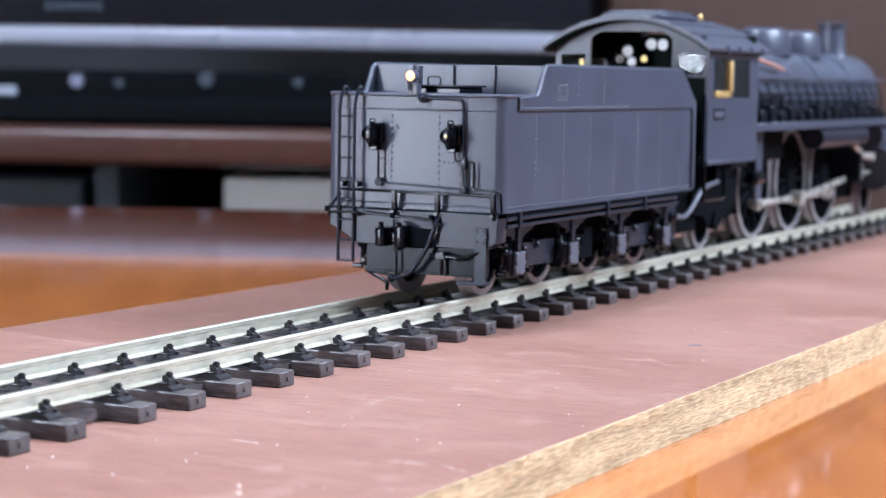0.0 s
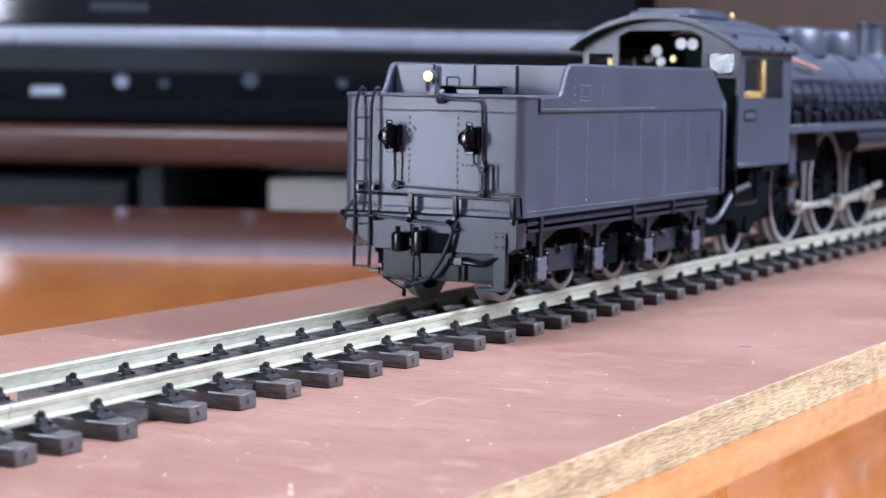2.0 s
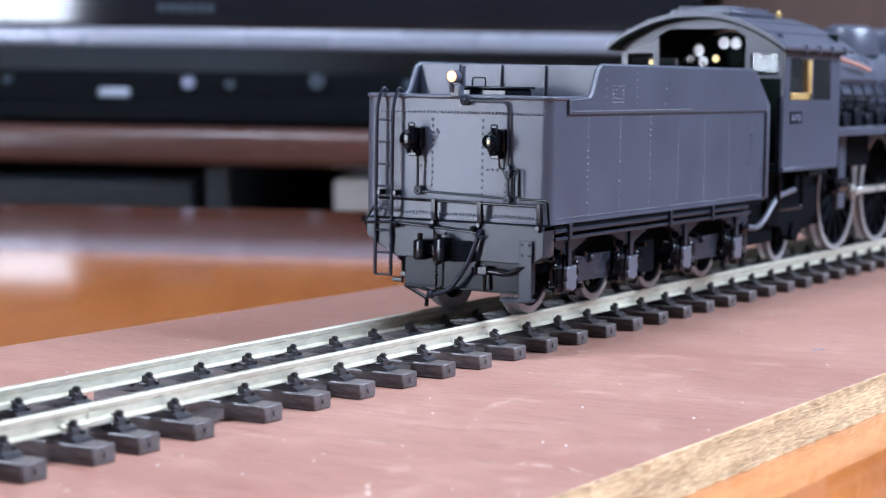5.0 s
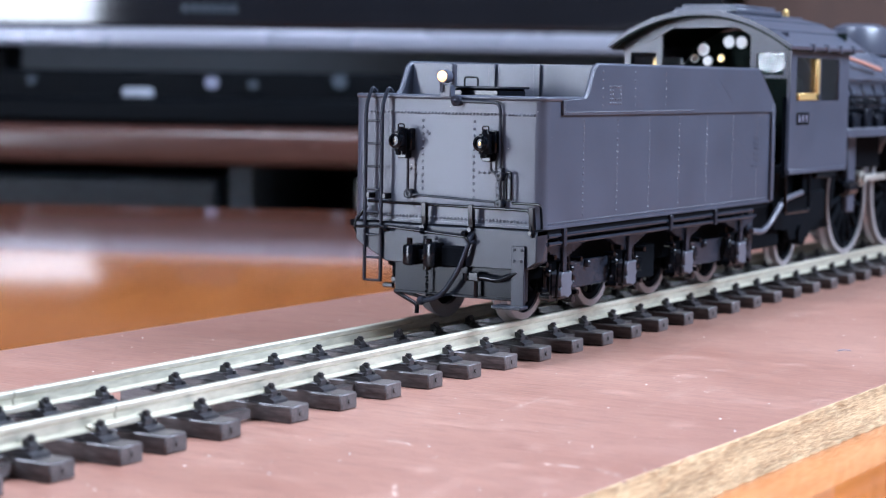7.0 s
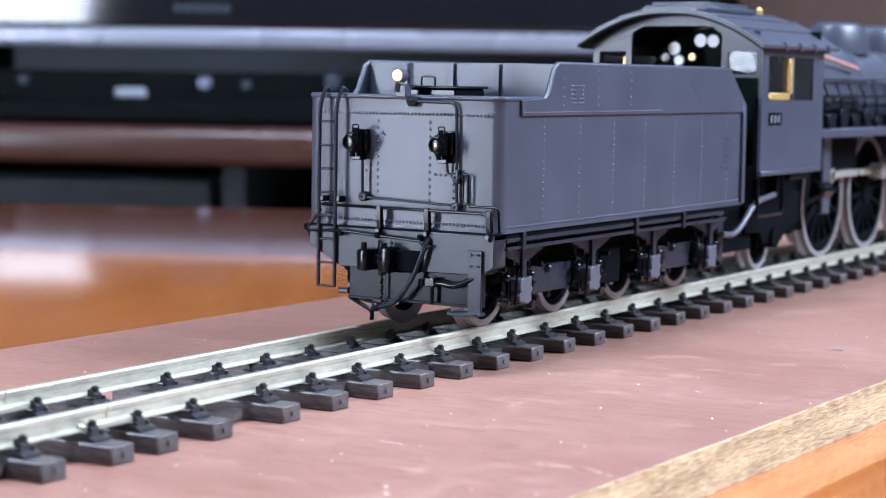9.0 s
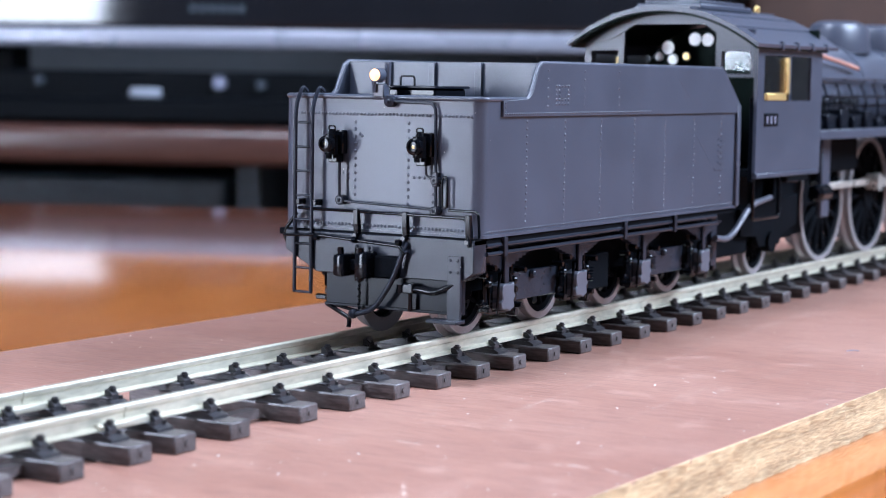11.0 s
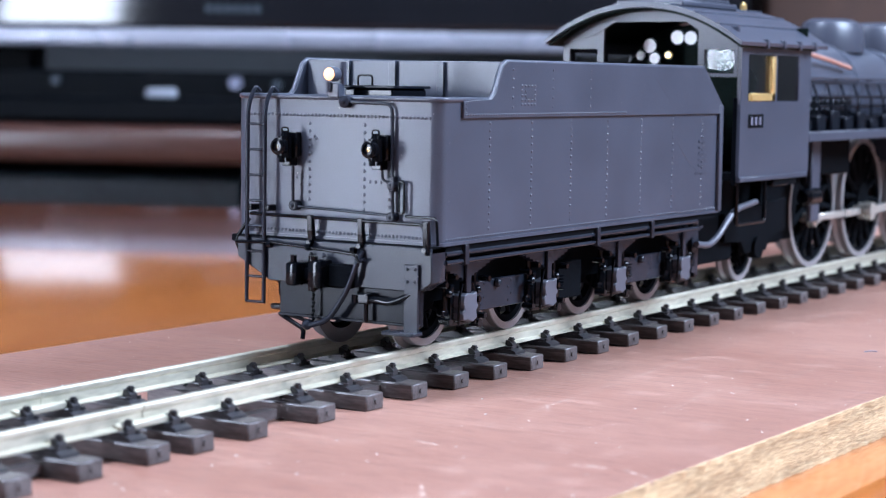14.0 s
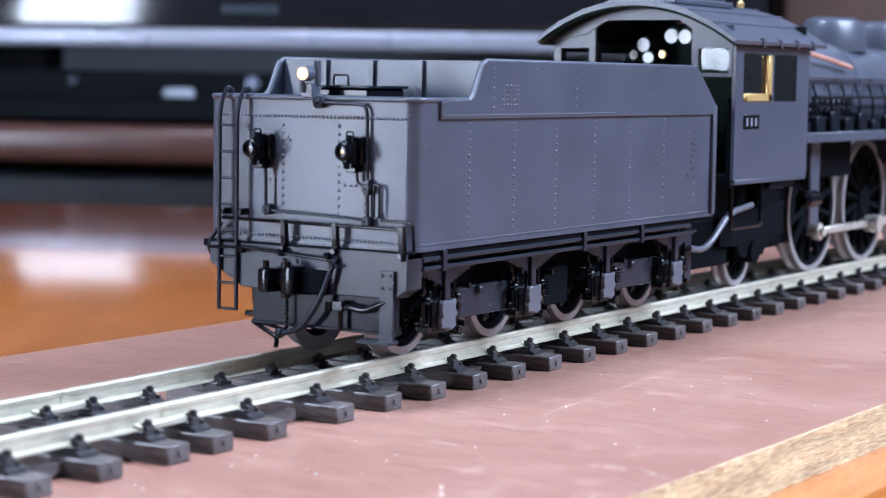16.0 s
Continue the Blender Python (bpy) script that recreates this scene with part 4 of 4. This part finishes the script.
def locomotive():
    t = thing("steam_locomotive", "black steam locomotive with bright side rods, coupled to its tender", "locomotive", at=(train_x(0), 0, RAIL_TOP))
    P = lambda name, bm, mat, label="", parent=None, kind="": part(name, moved(bm), mat, parent or t, label, kind=kind)
    # cab: sides with two window openings each, rear sheets beside the doorway, arched roof
    for s in (-1, 1):
        y0, y1 = sorted((s * 20.0, s * 19.2))
        side = holed(B(), (113.2, 116.9, 130.9, 132.5, 144.6, 151.6), (30.2, 45.4, 54.9, 57.2), {(1, 1), (3, 1)}, y0, y1)
        cs = P("cab_side", side, PAINT)
        P("cab_valance", box(B(), 113.4, 150.6, s * 19.6 - 0.7, s * 19.6 + 0.7, 29.2, 30.19, 0.1), PAINT, parent=cs)
        fr = box(B(), 129.2, 130.9, s * 19.9 - 0.4, s * 19.9 + 0.4, 45.5, 54.6, 0.1)
        box(fr, 118.3, 130.9, s * 19.9 - 0.4, s * 19.9 + 0.4, 45.5, 47.0, 0.1)
        P("window_frame", fr, BRASS, "bare brass window frame", cs)
        P("pane", box(B(), 132.5, 144.6, s * 19.6 - 0.1, s * 19.6 + 0.1, 45.4, 54.9), PANE, parent=cs)
        P("pane", box(B(), 117.0, 130.0, s * 19.4 - 0.1, s * 19.4 + 0.1, 46.0, 54.9), PANE, parent=cs)
        num = box(B(), 117.3, 125.2, s * 20.0 - 0.12, s * 20.0 + 0.12, 40.0, 42.8, 0.05)
        P("number_plate", num, UNDER, "small dark plate with plain pale bars", cs)
        bars = B()
        for k in range(3):
            box(bars, 118.4 + k * 2.2, 119.4 + k * 2.2, s * 20.14 - 0.08, s * 20.14 + 0.08, 40.6, 42.2)
        P("plate_marks", bars, KNOB, parent=cs)
        yy0, yy1 = sorted((s * 10.6, s * 19.2))
        rear = holed(B(), sorted((s * 10.6, s * 12.0, s * 18.4, s * 19.2)), (50.2, 50.9, 55.6, 60.2), {(1, 1)}, 0, 0.8)
        for v in rear.verts:
            v.co = (113.0 + v.co.y, v.co.x, v.co.z)
        rs = P("cab_rear_sheet", rear, PAINT)
        if s < 0:
            P("pane", prism(B(), [(113.70, s * 12.0), (113.25, s * 18.4), (113.45, s * 18.4), (113.90, s * 12.0)], "z", 50.9, 55.6), GLASS, parent=rs)
        P("door_post", box(B(), 113.1, 115.0, *sorted((s * 18.4, s * 19.3)), 28.5, 46.0), UNDER)
        st = box(B(), 134, 147, s * 18 - 1.2, s * 18 + 1.2, 27.6, 29.2, 0.2)
        tube(st, bend([(116, s * 18.5, 29), (116, s * 18.5, 20.5), (131, s * 18.5, 20.5), (131, s * 18.5, 29)], 1), 0.45, 6)
        P("cab_step", st, UNDER)
    arc = lambda w, top, edge, n=18: [(w * (1 - 2 * i / n), top - (top - edge) * abs(1 - 2 * i / n) ** 2.1) for i in range(n + 1)]
    outer, inner = arc(22.0, 65.0, 57.2), arc(21.8, 63.9, 56.5)
    roof = P("cab_roof", prism(B(), outer + inner[::-1], "x", 108.2, 156.5), PAINT)
    # sheet added below the roof; its dark colour gives the shade there
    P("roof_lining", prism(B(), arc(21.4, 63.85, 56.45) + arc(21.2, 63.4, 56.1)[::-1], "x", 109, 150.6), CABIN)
    gable = prism(B(), arc(20.5, 63.8, 58.0) + [(-20.0, 57.0), (-12.5, 58.4), (-8, 61.2), (8, 61.2), (12.5, 58.4), (20.0, 57.0)], "x", 112.6, 113.4)
    P("cab_arch", gable, PAINT)
    vent = box(B(), 112, 140, -7.5, 7.5, 64.3, 65.6, 0.3)
    box(vent, 114, 138, -6.5, 6.5, 65.6, 66.4, 0.2)
    P("roof_vent", vent, PAINT, parent=roof)
    for x in (122, 131, 140, 149):
        for s in (-1, 1):
            P("roof_bracket", box(B(), x - 0.5, x + 0.5, s * 21.5 - 0.7, s * 21.5 + 0.7, 56.0, 57.9, 0.1), PAINT, parent=roof)
    for f in (0.28, 0.52, 0.76):
        for sg in (-1, 1):
            rib = tube(B(), [(108.6, sg * 22.0 * f, 65.05 - 7.8 * f ** 2.1), (156.2, sg * 22.0 * f, 65.05 - 7.8 * f ** 2.1)], 0.28, 6)
            P("roof_rib", rib, PAINT, parent=roof)
    P("whistle", lathe(B(), [(0.4, 0), (0.7, 0.5), (0.7, 2.0), (0.2, 2.6)], (154, -3, 64.2), "z", 12), BRASS, "small brass whistle")
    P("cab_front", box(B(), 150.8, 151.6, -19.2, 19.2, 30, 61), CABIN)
    P("cab_floor", box(B(), 113.2, 151, -19, 19, 29.5, 31), INNER)
    bh = P("backhead", prism(B(), arc(15, 61, 50) + [(-15, 32), (15, 32)], "x", 130, 133), CABIN, "dark green boiler backhead, darkened for the shade in the cab")
    for y, z, r in ((5.0, 56.5, 1.35), (-1.3, 58.3, 1.35), (-4.3, 58.2, 1.35), (7.0, 54.5, 0.9), (3.8, 53.9, 1.1)):
        g = lathe(B(), [(r + 0.2, 123.4), (r + 0.2, 124.0), (r * 0.5, 125.0)], (0, y, z), "x", 20)
        tube(g, [(124.5, y, z), (130.5, y, z - 1.5)], 0.3, 6)
        P("pressure_gauge", g, UNDER, parent=bh)
        P("gauge_dial", lathe(B(), [(r, 123.2), (r, 123.42)], (0, y, z), "x", 20), GAUGE, "white round dial", bh)
    P("valve_wheel", lathe(B(), [(0.7, 123.0), (0.9, 123.4), (0.7, 123.8)], (0, 0.6, 54.6), "x", 14), BRASS, "brass valve wheel", bh)

    # boiler, firebox, smokebox, domes, chimney
    boiler = lathe(B(), [(12.4, 150), (12.4, 205), (11.9, 206), (11.6, 270), (12.0, 271), (12.0, 304), (11.2, 306), (10.2, 306.6)], (0, 0, 46.8), "x", 48)
    bo = P("boiler", boiler, PAINT)
    for x in (172, 205, 236, 271):
        P("boiler_band", lathe(B(), [(12.55 if x < 206 else 12.0, x - 0.6), (12.55 if x < 206 else 12.0, x + 0.6)], (0, 0, 46.8), "x", 48), PAINT, parent=bo)
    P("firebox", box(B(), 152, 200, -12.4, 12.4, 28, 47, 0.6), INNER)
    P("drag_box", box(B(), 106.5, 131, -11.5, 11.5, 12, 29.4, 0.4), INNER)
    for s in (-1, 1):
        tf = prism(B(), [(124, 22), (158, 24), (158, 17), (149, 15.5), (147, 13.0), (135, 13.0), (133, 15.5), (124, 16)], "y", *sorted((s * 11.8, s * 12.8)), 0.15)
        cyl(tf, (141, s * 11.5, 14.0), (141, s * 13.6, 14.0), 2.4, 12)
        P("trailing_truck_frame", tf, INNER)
    for x0, x1 in ((204, 232), (238, 262)):
        c, w = (x0 + x1) / 2, (x1 - x0) / 2
        dm = B()
        n = 28
        lathe(dm, [(1.0, 0), (1.0, 1.0), (0.96, 4.6), (0.86, 6.2), (0.6, 7.0)], (0, 0, 0), "z", n)
        for v in dm.verts:
            v.co = (c + v.co.x * w * 0.8, v.co.y * 7.6, 57.0 + v.co.z * 1.18)
        P("steam_dome", dm, PAINT)
    P("chimney", lathe(B(), [(5.2, 57.5), (4.2, 60.5), (4.0, 67.6), (4.7, 68.0), (4.7, 68.9), (3.2, 69.0)], (290, 0, 0), "z", 24), PAINT)
    P("smokebox_door", lathe(B(), [(10.2, 306.4), (9.5, 308.2), (5, 309.6), (0.6, 310)], (0, 0, 46.8), "x", 32), PAINT)
    for s in (-1, 1):
        hr = tube(B(), [(153, s * 13.4, 50.6), (305, s * 13.4, 50.6)], 0.4, 8)
        for x in range(165, 306, 24):
            tube(hr, [(x, s * 13.4, 50.6), (x, s * 11.4, 50.2)], 0.35, 6)
        P("boiler_handrail", hr, PAINT)
        P("copper_pipe", tube(B(), [(172, s * 12.0, 55.8), (184, s * 12.3, 54.6), (197, s * 12.6, 53.0)], 0.55, 8), COPPER, "copper pipe on the firebox side")
        rb = box(B(), 151.6, 304, *sorted((s * 12.5, s * 20.0)), 37.6, 38.5, 0.15)
        box(rb, 151.6, 304, *sorted((s * 19.3, s * 20.1)), 36.6, 38.7, 0.1)
        P("running_board", rb, PAINT)
        # clutter between boiler and running board
        cl = B()
        for i, x in enumerate(range(158, 296, 9)):
            h = 2.5 + 2.2 * ((i * 7) % 5) / 4
            box(cl, x, x + 5.5, *sorted((s * 13.2, s * 16.2)), 38.5, 38.5 + h, 0.3)
            tube(cl, bend([(x + 2, s * 15.2, 38.5), (x + 2, s * 15.5, 45), (x + 6, s * 12.6, 49)], 1.2), 0.3, 6)
        for z in (41.5, 44.0, 46.2):
            tube(cl, [(170, s * 15.2, z), (292, s * 14.6, z)], 0.35, 6)
        P("pipework", cl, PLATE)
        bolts = B()
        for i in range(12):
            for k in range(5):
                rivet(bolts, (158 + i * 3.6, s * 12.4, 39.8 + k * 1.8), (0, s, 0), 0.35)
        P("firebox_stays", bolts, PAINT, kind="stuff")
        P("air_reservoir", cyl(B(), (212, s * 17.4, 33.6), (262, s * 17.4, 33.6), 3.2, 20), BEAM, "grey air reservoir under the running board")
        P("frame_plate", box(B(), 118, 312, *sorted((s * 6.2, s * 7.0)), 13, 36), INNER)
        P("cylinder", cyl(B(), (288, s * 15.4, 22.5), (310, s * 15.4, 22.5), 7.2, 28), PAINT)
        P("valve_chest", cyl(B(), (286, s * 14.6, 33), (311, s * 14.6, 33), 4.2, 24), PAINT)
        P("slide_bar", box(B(), 264, 288, s * 15.2 - 0.8, s * 15.2 + 0.8, 26.4, 27.6, 0.1), STEEL)
        P("motion_bracket", box(B(), 262, 265, *sorted((s * 9, s * 18)), 19, 37, 0.3), PLATE)
        P("valve_link", tube(B(), bend([(253, s * 17.2, 32), (268, s * 17.2, 27), (280, s * 17.2, 26)], 2), 0.9, 8), STEEL)
        P("hanger", box(B(), 167, 172.5, *sorted((s * 14, s * 15.2)), 18, 37, 0.3), PAINT)
        P("injector", lathe(B(), [(1.2, 0), (2.0, 1), (2.0, 7), (1.2, 8)], (160, s * 16, 24), "x", 14), UNDER)
        P("ash_pan", prism(B(), [(152, 30), (176, 30), (170, 14), (150, 14)], "y", *sorted((s * 8, s * 9.5))), INNER)
    P("buffer_beam", box(B(), 328, 331, -18, 18, 18, 26, 0.3), PAINT)
    P("front_platform", box(B(), 304, 330, -17, 17, 26, 27, 0.2), PAINT)
    trail = wheel_pair(t, 141.0, 6.9, 2.6, 9, "trailing_wheelset")
    lead = wheel_pair(t, 302.0, 6.9, 2.6, 9, "leading_wheelset")
    drv = []
    for x in DRIVERS:
        d = wheel_pair(t, x, DRIVER_R, 2.8, 14, "driving_wheelset", face=9.6)
        for s in (-1, 1):
            a = radians(PHASE[s])
            cw = B()
            cyl(cw, (math.cos(a) * CRANK, s * 8.6, math.sin(a) * CRANK), (math.cos(a) * CRANK, s * 13.2, math.sin(a) * CRANK), 1.1, 12)
            part("crank_pin", cw, STEEL, d, "bright crank pin")
            bw = B()
            pts = [(-math.cos(a + q) * (DRIVER_R - 1.8), -math.sin(a + q) * (DRIVER_R - 1.8)) for q in np.linspace(-0.6, 0.6, 9)]
            prism(bw, pts, "y", *sorted((s * 8.4, s * 9.5)))
            part("balance_weight", bw, INNER, d)
        drv.append(d)
    rods = []
    for s in (-1, 1):
        r = B()
        for a, b in zip(DRIVERS, DRIVERS[1:]):
            box(r, a - DRIVERS[0], b - DRIVERS[0], s * 11.4 - 0.5, s * 11.4 + 0.5, -0.8, 0.8, 0.15)
        for x in DRIVERS:
            cyl(r, (x - DRIVERS[0], s * 10.7, 0), (x - DRIVERS[0], s * 12.2, 0), 2.0, 16)
        o = part("coupling_rod", r, STEEL, t, "bright steel coupling rod")
        m = B()
        prism(m, [(0, -0.9), (62, -0.7), (62, 0.7), (0, 0.9)], "y", s * 13.2 - 0.5, s * 13.2 + 0.5)
        cyl(m, (0, s * 12.4, 0), (0, s * 14.2, 0), 2.2, 16)
        cyl(m, (62, s * 12.4, 0), (62, s * 14.2, 0), 1.5, 16)
        k = part("connecting_rod", m, STEEL, t, "bright steel connecting rod")
        c = box(B(), -3, 3, s * 13.2 - 1.2, s * 13.2 + 1.2, -2.2, 3.2, 0.3)
        tube(c, [(0, s * 14.0, 0), (14, s * 14.0, 0)], 0.6, 8)
        h = part("crosshead", c, STEEL, t, "bright crosshead and piston rod")
        rods.append((s, o, k, h))
    wheels = [(trail, 141.0, 6.9), (lead, 302.0, 6.9)] + [(d, x, DRIVER_R) for d, x in zip(drv, DRIVERS)]
    return t, wheels, rods


room()
added_softbox_light()
table()
tv_corner()
baseboard()
track()
TENDER, TENDER_WHEELS = tender()
LOCO, LOCO_WHEELS, RODS = locomotive()


def motions():
    times = [i * 0.5 for i in range(33)]
    for ob in (TENDER, LOCO):
        walk(ob, [(t, pose(train_x(t) * MM, 0, RAIL_TOP * MM)) for t in times])
    # rolling: backing towards -x turns the wheels
    turned = lambda t, r: (train_x(t) - train_x(0)) / r
    for w, x, r in TENDER_WHEELS + LOCO_WHEELS:
        walk(w, [(t, Matrix.Translation(Vector((x, 0, r)) * MM) @ Matrix.Rotation(turned(t, r), 4, "Y")) for t in times])
    for s, rod, con, cross in RODS:
        rows, crows, xrows = [], [], []
        for t in times:
            a = radians(PHASE[s]) - turned(t, DRIVER_R)
            px, pz = math.cos(a) * CRANK, DRIVER_R + math.sin(a) * CRANK
            rows.append((t, pose((DRIVERS[0] + px) * MM, 0, pz * MM)))
            drop = DRIVER_R - 0.0 - pz
            tilt = math.asin(drop / 62)
            crows.append((t, Matrix.Translation(Vector((DRIVERS[2] + px - 34.4, 0, pz)) * MM) @ Matrix.Rotation(-tilt, 4, "Y")))
            xrows.append((t, pose((DRIVERS[2] + px - 34.4 + 62 * math.cos(tilt)) * MM, 0, DRIVER_R * MM)))
        walk(rod, rows)
        walk(con, crows)
        walk(cross, xrows)


motions()
